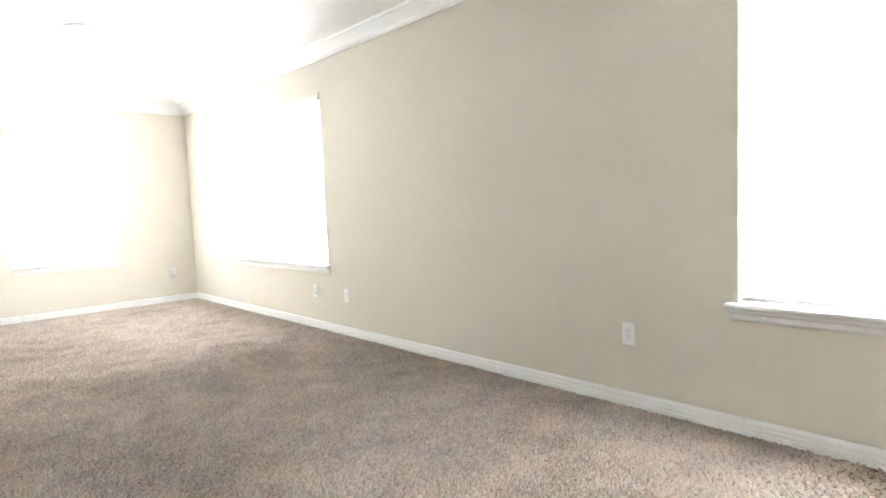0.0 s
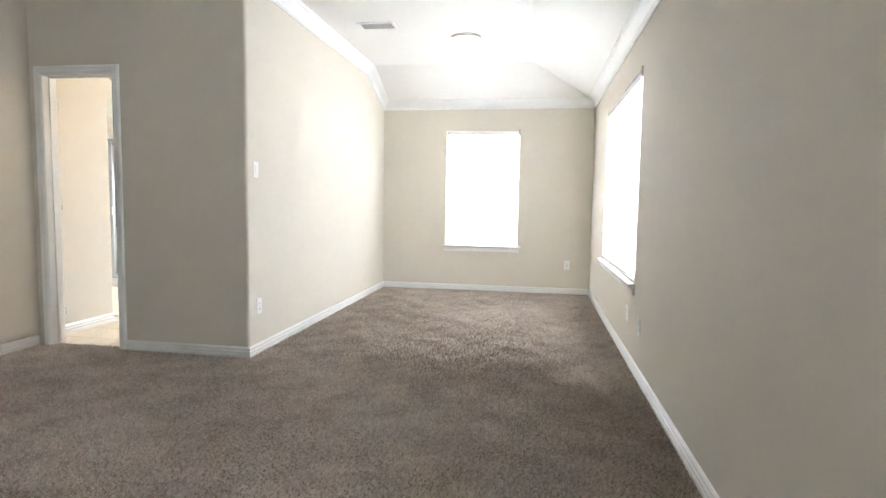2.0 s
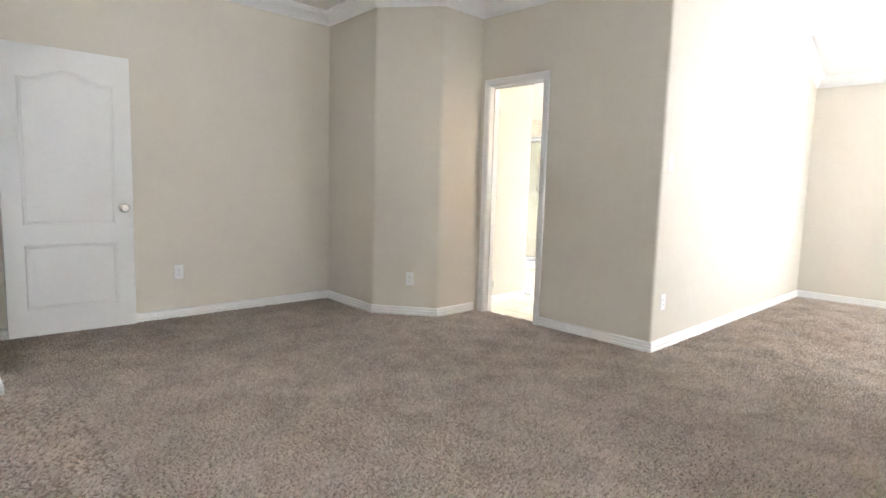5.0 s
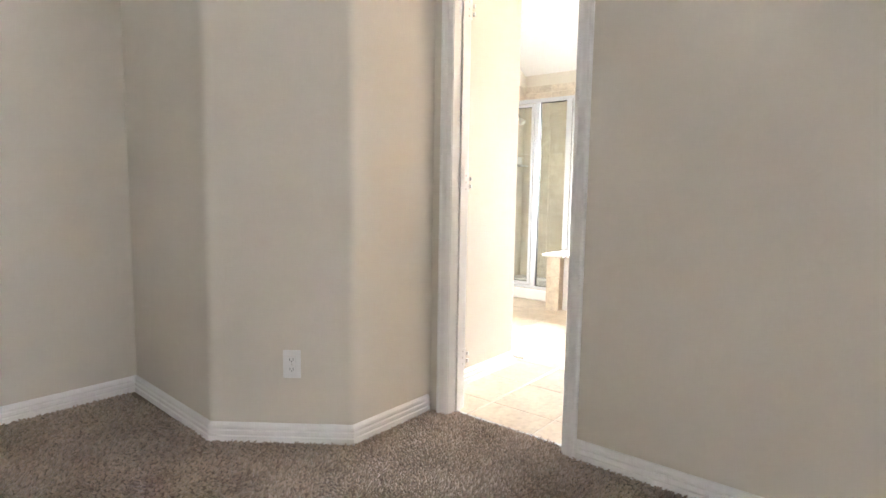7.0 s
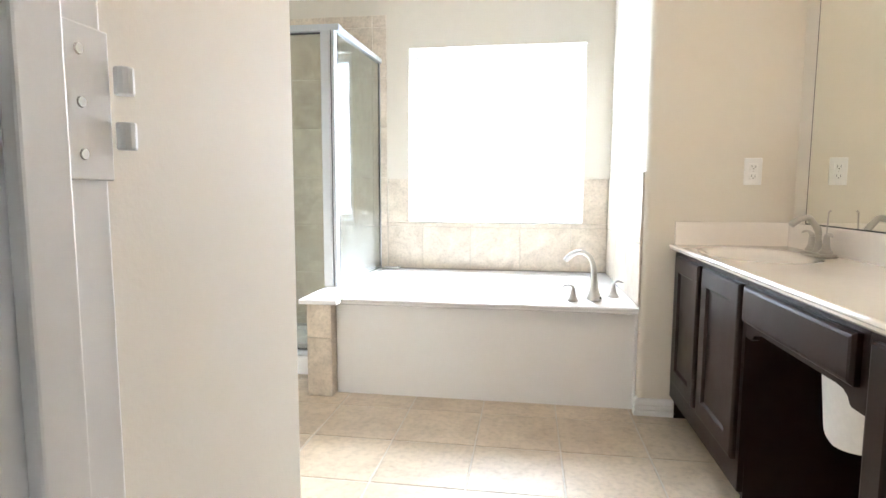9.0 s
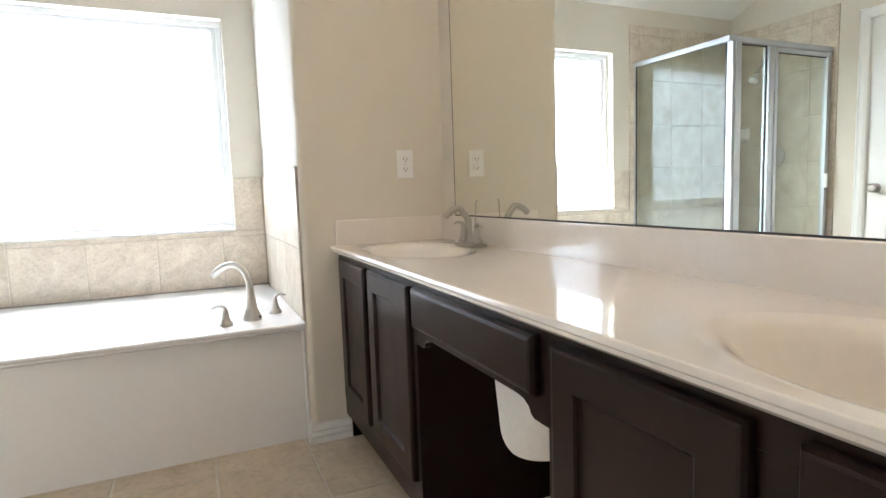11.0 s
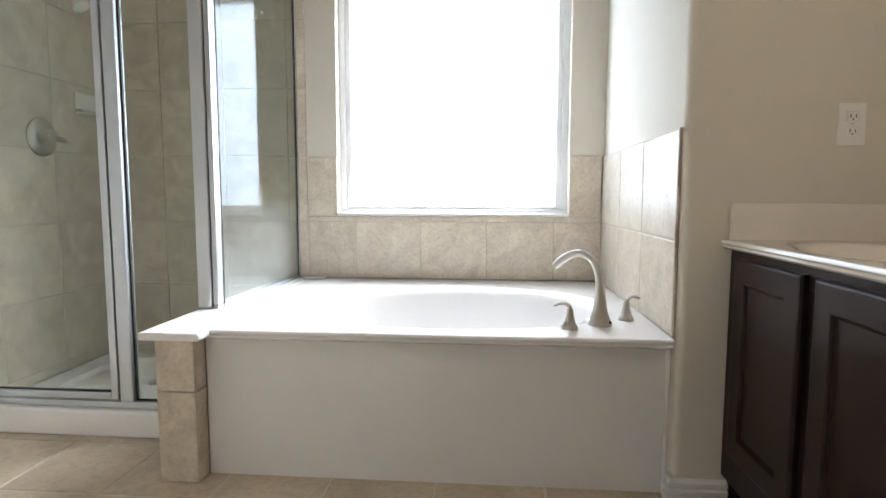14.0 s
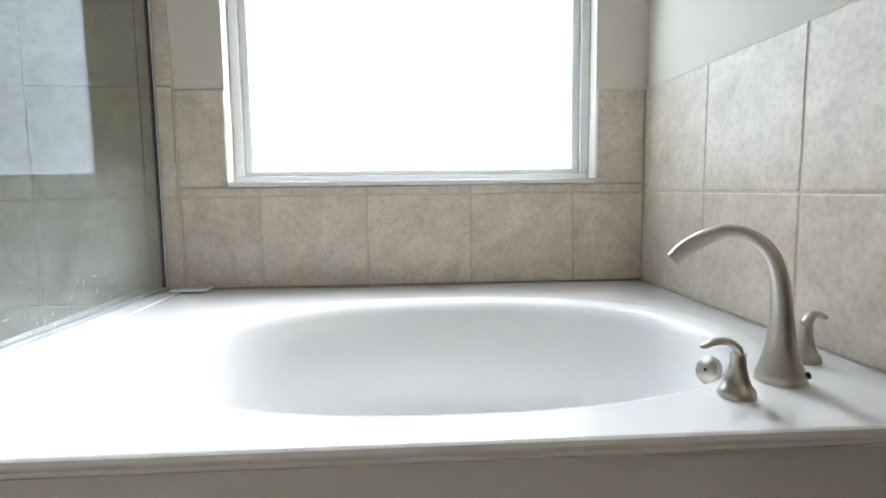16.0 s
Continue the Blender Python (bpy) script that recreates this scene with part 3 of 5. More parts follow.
# ---------------------------------------------------------------- windows with blinds
def bedroom_window(name, m, w, sill, head, label):
    """Local: x along the wall, y outwards through it, z up; the wall's face is y=0."""
    win = thing(name, label, "window", "", m, "structure")
    h = head - sill
    for nm, lim in (("frame", (0, w, 0.085, 0.13, sill, sill + 0.05)), ("frame", (0, w, 0.085, 0.13, head - 0.05, head)), ("frame", (0, 0.05, 0.085, 0.13, sill + 0.05, head - 0.05)), ("frame", (w - 0.05, w, 0.085, 0.13, sill + 0.05, head - 0.05)), ("meeting_rail", (0.05, w - 0.05, 0.080, 0.12, sill + h * 0.47, sill + h * 0.47 + 0.05))):
        part(nm, boxed(*lim, bevel=0.004), VINYL, win)
    for z0, z1 in ((sill + 0.05, sill + h * 0.47), (sill + h * 0.47 + 0.05, head - 0.05)):
        pane = part("pane", boxed(0.05, w - 0.05, 0.102, 0.106, z0, z1), PANE, win)
        pane.visible_shadow = False
    stool = bmesh.new()
    box(stool, -0.045, w + 0.045, -0.05, 0, sill - 0.022, sill, 0.007, 3)
    box(stool, 0, w, 0.0, 0.085, sill - 0.022, sill)
    part("window_sill", stool, TRIM, win, "white wooden sill board")
    ap = bmesh.new()
    prof = [(0, 0), (0.010, 0), (0.014, 0.010), (0.014, 0.030), (0.022, 0.040), (0.022, 0.050), (0.030, 0.058), (0, 0.058)]
    ra = [[ap.verts.new((x, -u, sill - 0.080 + v)) for u, v in prof] for x in (-0.03, w + 0.03)]
    for k in range(len(prof)):
        ap.faces.new((ra[0][k], ra[0][(k + 1) % 8], ra[1][(k + 1) % 8], ra[1][k]))
    ap.faces.new(ra[0]), ap.faces.new(ra[1][::-1])
    part("apron", ap, TRIM, win, "white moulded apron under the sill")
    # blind
    blind = thing(name.replace("window", "blind"), "white slatted window blind, lowered and nearly closed", "blind", "bedroom blinds", m)
    part("head_rail", boxed(0.006, w - 0.006, 0.004, 0.05, head - 0.055, head - 0.003, bevel=0.003), PLASTIC, blind)
    part("bracket", boxed(w - 0.012, w + 0.010, -0.012, 0.052, head - 0.058, head + 0.012, bevel=0.003), NICKEL, blind)
    part("bottom_rail", boxed(0.01, w - 0.01, 0.010, 0.045, sill + 0.006, sill + 0.028, bevel=0.004), PLASTIC, blind)
    count = int((h - 0.09) / 0.043)
    me = bpy.data.meshes.new("slat")
    sb = bmesh.new()
    tilt = radians(83)
    prof = []
    for k in range(5):
        s = (k / 4 - 0.5) * 0.050
        prof.append((s, 0.003 * (1 - (s / 0.025) ** 2)))
    prof += [(s, b - 0.003) for s, b in prof[::-1]]
    rr = [[sb.verts.new((x, s * math.cos(tilt) - b * math.sin(tilt), s * math.sin(tilt) + b * math.cos(tilt))) for s, b in prof] for x in (0.010, w - 0.010)]
    for k in range(10):
        sb.faces.new((rr[0][k], rr[0][(k + 1) % 10], rr[1][(k + 1) % 10], rr[1][k]))
    sb.faces.new(rr[0]), sb.faces.new(rr[1][::-1])
    bmesh.ops.recalc_face_normals(sb, faces=sb.faces[:])
    sb.to_mesh(me), sb.free()
    me.materials.append(SLAT)
    for k in range(count):
        ob = new("slat", me)
        ob.parent, ob.location = blind, (0, 0.027, sill + 0.05 + k * 0.043)
    for x in (0.14, w - 0.14):
        for y in (0.002, 0.052):
            part("ladder_cord", boxed(x - 0.001, x + 0.001, y - 0.001, y + 0.001, sill + 0.02, head - 0.05), PLASTIC, blind)
    for x, z in ((w - 0.09, sill + h * 0.50), (w - 0.06, sill + h * 0.44)):
        pull = bmesh.new()
        tube(pull, [(x, -0.004, head - 0.06), (x, -0.004, z)], [0.0012, 0.0012], 6)
        revolve(pull, [(0.002, 0.0), (0.006, -0.006), (0.008, -0.035), (0.004, -0.04)], 10, Matrix.Translation((x, -0.004, z)))
        part("pull_cord", pull, PLASTIC, blind, "lift cord with a small tassel")
    return win


bedroom_window("window_1", pose(EAST, R1[1], 0, 0, 0, -90), R1[1] - R1[0], R1[2], R1[3], "white vinyl window with moulded sill in the long wall")
bedroom_window("window_2", pose(EAST, R2[1], 0, 0, 0, -90), R2[1] - R2[0], R2[2], R2[3], "white vinyl window with moulded sill near the room's back")
bedroom_window("window_3", pose(FW[0], NORTH, 0), FW[1] - FW[0], FW[2], FW[3], "white vinyl window with moulded sill in the end wall")
window_light("daylight_1", (EAST + 0.22, (R1[0] + R1[1]) / 2, 1.35), (0, (R1[0] + R1[1]) / 2, 1.35), 1.94, 1.5, WIN_BED * 0.92)
window_light("daylight_2", (EAST + 0.22, (R2[0] + R2[1]) / 2, 1.35), (0, (R2[0] + R2[1]) / 2, 1.35), 1.94, 1.5, WIN_BED * 1.5)
window_light("daylight_3", ((FW[0] + FW[1]) / 2, NORTH + 0.22, 1.35), ((FW[0] + FW[1]) / 2, 0, 1.35), 0.95, 1.5, WIN_BED * 0.85)

# bathroom window
win = thing("window_4", "white framed frosted window above the bathtub", "window", "", None, "structure")
x0, x1, z0, z1 = BW
for lim in ((x0, x1, 7.360, 7.42, z0, z0 + 0.022), (x0, x1, 7.360, 7.42, z1 - 0.03, z1), (x0, x0 + 0.03, 7.360, 7.42, z0 + 0.022, z1 - 0.03), (x1 - 0.03, x1, 7.360, 7.42, z0 + 0.022, z1 - 0.03)):
    part("frame", boxed(*lim, bevel=0.003), VINYL, win)
for lim in ((x0 + 0.03, x1 - 0.03, 7.372, 7.41, z0 + 0.022, z0 + 0.038), (x0 + 0.03, x1 - 0.03, 7.372, 7.41, z1 - 0.05, z1 - 0.03), (x0 + 0.03, x0 + 0.055, 7.372, 7.41, z0 + 0.038, z1 - 0.05), (x1 - 0.055, x1 - 0.03, 7.372, 7.41, z0 + 0.038, z1 - 0.05)):
    part("glazing_bead", boxed(*lim, bevel=0.003), VINYL, win)
pane = part("pane", boxed(x0 + 0.055, x1 - 0.055, 7.388, 7.394, z0 + 0.038, z1 - 0.05), FROSTED, win, "pebbled frosted glass")
pane.visible_shadow = False
part("window_sill", boxed(x0, x1, 7.290, 7.360, z0 - 0.012, z0 + 0.004, bevel=0.003), TRIM, win, "white sill strip")
window_light("daylight_4", ((x0 + x1) / 2 + 1.3, 9.4, 3.0), ((x0 + x1) / 2, 7.4, 1.4), 3.4, 2.8, WIN_BATH, (0.90, 0.955, 1.0))


# ---------------------------------------------------------------- doors and doorways
def outlet(m, label, slots=True):
    o = thing("wall_outlet", label, "outlet", "wall outlets", m)
    part("cover_plate", boxed(-0.036, 0.036, -0.006, 0, -0.058, 0.058, bevel=0.0025, seg=3), PLASTIC, o)
    for z in (-0.020, 0.020):
        s = part("socket", boxed(-0.017, 0.017, -0.009, -0.005, z - 0.014, z + 0.014, bevel=0.003, seg=3), PLASTIC, o)
        sl = bmesh.new()
        box(sl, -0.008, -0.006, -0.0096, -0.008, z - 0.004, z + 0.006)
        box(sl, 0.006, 0.008, -0.0096, -0.008, z - 0.004, z + 0.005)
        box(sl, -0.002, 0.002, -0.0096, -0.008, z - 0.010, z - 0.006)
        part("slot", sl, SLOT, s)
    part("screw", boxed(-0.002, 0.002, -0.0072, -0.005, -0.002, 0.002, bevel=0.0008), NICKEL, o)
    return o


# wall frame: local y points into the wall
outlet(pose(EAST, 1.25, 0.385, 0, 0, -90), "white duplex outlet on the long beige wall")
outlet(pose(EAST, 3.84, 0.35, 0, 0, -90), "white duplex outlet below the window's end")
outlet(pose(EAST, 4.35, 0.35, 0, 0, -90), "white duplex outlet under the window")
outlet(pose(1.765, NORTH, 0.377), "white duplex outlet in the end wall's corner")
outlet(pose(ALC_W, 3.90, 0.355, 0, 0, 90), "white duplex outlet beside the rounded corner")
ang = math.degrees(math.atan2(3.262 - 2.905, -2.41 + 2.875))
outlet(pose(-2.875 + 0.58 * 0.465, 2.905 + 0.58 * 0.357, 0.33, 0, 0, ang), "white duplex outlet on the angled wall")
outlet(pose(WEST, 1.52, 0.385, 0, 0, 90), "white duplex outlet beside the open door")
outlet(pose(-1.085, WING_Y, 1.115), "white duplex outlet above the vanity's side splash")

sw = thing("light_switch", "white rocker light switch beside the rounded corner", "switch", "", pose(ALC_W, 3.87, 1.365, 0, 0, 90))
part("cover_plate", boxed(-0.036, 0.036, -0.006, 0, -0.058, 0.058, bevel=0.0025, seg=3), PLASTIC, sw)
part("rocker", boxed(-0.016, 0.016, -0.011, -0.005, -0.033, 0.033, bevel=0.003, seg=2), PLASTIC, sw)

dw = thing("doorway_bath", "white painted door casing round the open bathroom doorway", "door frame", "", None, "structure")
part("casing", casing_frame("x", DOORWALL, -1, DOOR_L, DOOR_R, DOOR_H), TRIM, dw)
part("casing", casing_frame("x", DOORWALL + 0.12, 1, DOOR_L, DOOR_R, DOOR_H), TRIM, dw)
for lim in ((DOOR_L - 0.02, DOOR_L, DOORWALL - 0.002, DOORWALL + 0.122, 0, DOOR_H), (DOOR_R, DOOR_R + 0.02, DOORWALL - 0.002, DOORWALL + 0.122, 0, DOOR_H), (DOOR_L - 0.02, DOOR_R + 0.02, DOORWALL - 0.002, DOORWALL + 0.122, DOOR_H, DOOR_H + 0.02)):
    part("jamb", boxed(*lim, bevel=0.002), TRIM, dw)
for lim in ((DOOR_L, DOOR_L + 0.011, DOORWALL + 0.050, DOORWALL + 0.082, 0, DOOR_H - 0.012), (DOOR_R - 0.011, DOOR_R, DOORWALL + 0.050, DOORWALL + 0.082, 0, DOOR_H - 0.012), (DOOR_L, DOOR_R, DOORWALL + 0.050, DOORWALL + 0.082, DOOR_H - 0.012, DOOR_H)):
    part("door_stop", boxed(*lim, bevel=0.002), TRIM, dw)
for z in (0.25, 1.075, 1.84):
    hg = part("hinge", boxed(DOOR_L + 0.0005, DOOR_L + 0.003, DOORWALL + 0.086, DOORWALL + 0.124, z - 0.045, z + 0.045, bevel=0.001), TRIM, dw, "painted hinge leaf with its door taken off")
    for dz in (-0.017, 0.017):
        part("knuckle", revolve(bmesh.new(), [(0.0055, -0.0085), (0.006, -0.0075), (0.006, 0.0075), (0.0055, 0.0085)], 12, Matrix.Translation((DOOR_L + 0.008, DOORWALL + 0.130, z + dz))), TRIM, hg)
    scr = bmesh.new()
    for dz in (-0.03, 0.0, 0.03):
        revolve(scr, [(0.0035, 0), (0.003, 0.001)], 10, pose(DOOR_L + 0.003, DOORWALL + 0.10, z + dz, 0, 90, 0))
    part("screw", scr, NICKEL, hg)
thr = thing("threshold", "carpet edge strip in the bathroom doorway", "threshold", "", None, "structure")
part("strip", boxed(DOOR_L, DOOR_R, DOORWALL + 0.045, DOORWALL + 0.062, 0, 0.006, bevel=0.002), ALU, thr)

ds = thing("door_stop_spring", "white spring door stop on the baseboard", "door stop", "", pose(ENTRY_WALL_X + 0.014, B_SOUTH - 0.03, 0.055, 0, 90, 0))
coil = [(0.006 * math.cos(k * 0.7), 0.006 * math.sin(k * 0.7), 0.004 + k * 0.0008) for k in range(75)]
part("spring", tube(bmesh.new(), coil, [0.0011] * 75, 6), NICKEL, ds)
part("tip", revolve(bmesh.new(), [(0.007, 0.062), (0.0085, 0.066), (0.0085, 0.076), (0.006, 0.08)], 14), PLASTIC, ds)


def arched_panel(x0, x1, z0, z1, arch, n=14):
    top = [(x0 + (x1 - x0) * k / n, z1 + arch * (0.5 - 0.5 * math.cos(2 * math.pi * min(max((k / n - 0.1) / 0.8, 0), 1)))) for k in range(n + 1)]
    return [(x0, z0), (x1, z0)] + top[::-1]


def panel_door(name, label, m, w, h, knob_x, group=""):
    """Two-panel moulded door, the upper panel with an arched head. Local: x along, y thickness, z up."""
    d = thing(name, label, "door", group, m, "structure")
    part("leaf", boxed(0, w, 0, 0.035, 0.012, h, bevel=0.002), TRIM, d)
    for (a, b, c, e, arch) in ((0.115, w - 0.115, 0.20, 0.66, 0), (0.115, w - 0.115, 0.80, h - 0.22, 0.07)):
        for side in (0, 1):
            outline = arched_panel(a, b, c, e, arch)
            bm = bmesh.new()
            cx, cz = (a + b) / 2, (c + e) / 2
            loops = []
            for inset, depth in ((0, 0.0005), (0.006, 0.005), (0.016, 0.006), (0.024, 0.0008), (0.034, 0.0005), (0.06, 0.0025)):
                fx, fz = 1 - 2 * inset / (b - a), 1 - 2 * inset / (e - c)
                y = -depth if side == 0 else 0.035 + depth
                loops.append([bm.verts.new((cx + (x - cx) * fx, y, cz + (z - cz) * fz)) for x, z in outline])
            k = len(outline)
            for p, q in zip(loops, loops[1:]):
                for i in range(k):
                    bm.faces.new((p[i], p[(i + 1) % k], q[(i + 1) % k], q[i]))
            bm.faces.new(loops[-1]), bm.faces.new(loops[0][::-1])
            part("panel", bm, TRIM, d)
    for side in (-1, 1):
        y = 0 if side < 0 else 0.035
        kb = part("knob", revolve(bmesh.new(), [(0.012, 0.004), (0.012, 0.022), (0.020, 0.030), (0.027, 0.040), (0.028, 0.050), (0.022, 0.060), (0.008, 0.064)], 22, pose(knob_x, y, 0.92, 90 if side < 0 else -90)), NICKEL, d, "brushed nickel door knob", True)
        part("rose", revolve(bmesh.new(), [(0.032, 0), (0.032, 0.003), (0.026, 0.008), (0.013, 0.009)], 22, pose(knob_x, y, 0.92, 90 if side < 0 else -90)), NICKEL, kb, "", True)
    return d


# bedroom entry door stands open against the west wall
panel_door("door_1", "white two-panel door with arched upper panel, standing open", pose(-3.645, 0.375, 0, 0, 0, 88), 0.80, 2.03, 0.735)
ef = thing("doorway_entry", "white painted door casing round the entry", "door frame", "", None, "structure")
part("casing", casing_frame("x", ENTRY_Y, 1, ENTRY[0] + 0.02, ENTRY[1] - 0.02, 2.04), TRIM, ef)
for lim in ((ENTRY[0], ENTRY[0] + 0.02, ENTRY_Y - 0.122, ENTRY_Y + 0.002, 0, 2.04), (ENTRY[1] - 0.02, ENTRY[1], ENTRY_Y - 0.122, ENTRY_Y + 0.002, 0, 2.04), (ENTRY[0], ENTRY[1], ENTRY_Y - 0.122, ENTRY_Y + 0.002, 2.04, 2.06)):
    part("jamb", boxed(*lim, bevel=0.002), TRIM, ef)
# closed door in the bathroom's west wall
panel_door("door_2", "white two-panel door with arched upper panel, closed", pose(B_WEST - 0.02, BD[0] + 0.02, 0, 0, 0, 90), BD[1] - BD[0] - 0.04, 2.03, BD[1] - BD[0] - 0.10)
bf = thing("doorway_west", "white painted door casing round a closed door", "door frame", "", None, "structure")
part("casing", casing_frame("y", B_WEST, 1, BD[0] + 0.02, BD[1] - 0.02, 2.035), TRIM, bf)
for lim in ((B_WEST - 0.122, B_WEST + 0.002, BD[0], BD[0] + 0.018, 0, 2.035), (B_WEST - 0.122, B_WEST + 0.002, BD[1] - 0.018, BD[1], 0, 2.035), (B_WEST - 0.122, B_WEST + 0.002, BD[0], BD[1], 2.035, 2.05)):
    part("jamb", boxed(*lim, bevel=0.002), TRIM, bf)

# ---------------------------------------------------------------- bedroom ceiling fittings
lamp = thing("ceiling_lamp", "flush ceiling lamp with a lit frosted dome and white rim", "ceiling lamp", "", pose(0.636, 5.60, CEIL))
part("rim", revolve(bmesh.new(), [(0.150, 0.0), (0.155, -0.010), (0.150, -0.026), (0.140, -0.030), (0.138, 0.0)], 40), PLASTIC, lamp, "thin white rim", True)
part("dome", revolve(bmesh.new(), [(0.137, -0.028), (0.132, -0.050), (0.112, -0.074), (0.078, -0.092), (0.036, -0.101), (0.006, -0.103)], 40), DOME_GLOW, lamp, "glowing frosted glass dome", True)
vent = thing("ceiling_vent", "white metal air vent with grey slats in the ceiling", "vent", "", pose(-0.125, 5.15, CEIL))
fr = bmesh.new()
for lim in ((-0.17, 0.17, -0.10, -0.075), (-0.17, 0.17, 0.075, 0.10), (-0.17, -0.145, -0.075, 0.075), (0.145, 0.17, -0.075, 0.075)):
    box(fr, *lim, -0.010, 0, 0.002)
part("frame", fr, TRIM, vent)
part("backing", boxed(-0.145, 0.145, -0.075, 0.075, -0.002, 0), VENT_GREY, vent)
for k in range(9):
    part("slat", boxed(-0.145, 0.145, -0.007, 0.007, -0.0008, 0.0008, m=pose(0, -0.064 + k * 0.016, -0.006, 40)), PLASTIC, vent)


# ---------------------------------------------------------------- bathtub
TX0, TX1 = -2.985, WING_X - 0.0095
tub = thing("bathtub", "white acrylic drop-in bathtub with a wide deck and plain apron", "bathtub", "", None)
bm = dished_top(TX0, TX1, TUB_Y - 0.035, B_NORTH - 0.011, DECK_Z, -2.22, 6.655, [(0.612, 0.420, 0.0), (0.602, 0.410, 0.001), (0.590, 0.398, 0.004), (0.578, 0.386, 0.010), (0.566, 0.374, 0.020), (0.556, 0.364, 0.036), (0.540, 0.348, 0.085), (0.510, 0.320, 0.21), (0.475, 0.290, 0.33), (0.420, 0.245, 0.375), (0.30, 0.16, 0.39)], 96, 2.25)
part("deck", bm, ACRYLIC, tub, "glossy white deck with an oval basin", True)
lip = bmesh.new()
prof = [(-0.035, 0.0), (-0.040, -0.003), (-0.042, -0.009), (-0.040, -0.014), (-0.034, -0.018), (-0.034, -0.024), (-0.028, -0.030), (-0.018, -0.034), (0.0, -0.036), (0.024, -0.036), (0.024, -0.004)]
ra = [[lip.verts.new((x, TUB_Y + u, DECK_Z + w)) for u, w in prof] for x in (TX0, TX1)]
for k in range(len(prof)):
    lip.faces.new((ra[0][k], ra[0][(k + 1) % len(prof)], ra[1][(k + 1) % len(prof)], ra[1][k]))
lip.faces.new(ra[0]), lip.faces.new(ra[1][::-1])
part("front_lip", lip, ACRYLIC, tub, "rounded front lip", True)
part("apron", boxed(-2.988, WING_X - 0.001, TUB_Y + 0.022, TUB_Y + 0.040, 0.0, DECK_Z - 0.034, bevel=0.002), APRON, tub, "plain white front panel")
part("caulk", boxed(TX1 - 0.004, TX1 + 0.008, TUB_Y + 0.010, TUB_Y + 0.024, 0.0, DECK_Z - 0.036, bevel=0.003), APRON, tub, "white sealant bead")
part("caulk", boxed(TX0, TX1, B_NORTH - 0.016, B_NORTH - 0.0085, DECK_Z, DECK_Z + 0.006, bevel=0.002), mat("caulk", (0.30, 0.27, 0.23), 0.7, vary=0.25, scale=9), tub, "greyish sealant line")
OVERFLOW = pose(-1.718, 6.525, 0.452, 0, -72, 18)
ov = part("overflow_plate", revolve(bmesh.new(), [(0.027, 0.0), (0.028, 0.004), (0.026, 0.010), (0.022, 0.013), (0.003, 0.014)], 30, OVERFLOW), NICKEL, tub, "round brushed nickel overflow plate", True)
part("screw", revolve(bmesh.new(), [(0.004, 0.013), (0.003, 0.016)], 10, OVERFLOW), SLOT, ov)
part("drain", revolve(bmesh.new(), [(0.03, 0.0), (0.028, 0.004), (0.01, 0.006)], 20, pose(-1.95, 6.655, DECK_Z - 0.389)), NICKEL, tub, "", True)

# roman tub faucet
def bell(h, r0, r1):
    return [(r0, 0.0), (r0 * 1.01, 0.005), (r0 * 0.94, 0.012), (r0 * 0.78, h * 0.25), (r0 * 0.58, h * 0.48), (r1 * 1.12, h * 0.75), (r1, h * 0.95), (r1 * 0.96, h)]


def lever_handle(name, m, aim, label, group, h=0.072, r0=0.027, r1=0.0125):
    """A bell-shaped tap handle with a curved lever; aim: degrees about z."""
    t = thing(name, label, "tap handle", group, m)
    part("body", revolve(bmesh.new(), bell(h, r0, r1), 28), NICKEL, t, "", True)
    part("collar", revolve(bmesh.new(), [(r1 * 1.04, h), (r1 * 1.04, h + 0.003), (r1 * 0.9, h + 0.0035)], 24), NICKEL, t, "", True)
    rot = Matrix.Rotation(radians(aim), 4, "Z")
    pts = smooth_line([rot @ Vector(p) for p in ((0, 0, h + 0.003), (0.002, 0, h + 0.010), (0.014, 0, h + 0.019), (0.031, 0, h + 0.019), (0.045, 0, h + 0.013), (0.052, 0, h + 0.011))], 6)
    part("lever", tube(bmesh.new(), pts, spread([r1, r1 * 1.0, 0.0095, 0.0088, 0.0078, 0.004], len(pts)), 14, 0.62), NICKEL, t, "", True)
    return t


def arc_spout(name, m, aim, label, h, reach, r0, r_mid, r_end, group=""):
    t = thing(name, label, "faucet", group, m)
    rot = Matrix.Rotation(radians(aim), 4, "Z")
    path = [(0, 0, 0), (0, 0, 0.012), (0.001, 0, h * 0.22), (0.002, 0, h * 0.45), (0.008, 0, h * 0.70), (0.028, 0, h * 0.90), (reach * 0.42, 0, h * 0.995), (reach * 0.66, 0, h * 0.97), (reach * 0.87, 0, h * 0.88), (reach, 0, h * 0.79)]
    pts = smooth_line([rot @ Vector(p) for p in path], 7)
    part("spout", tube(bmesh.new(), pts, spread([r0, r0 * 0.98, r0 * 0.62, r0 * 0.44, r_mid * 1.10, r_mid, r_mid, r_mid * 1.05, r_end, r_end * 0.92], len(pts)), 22), NICKEL, t, "", True)
    return t


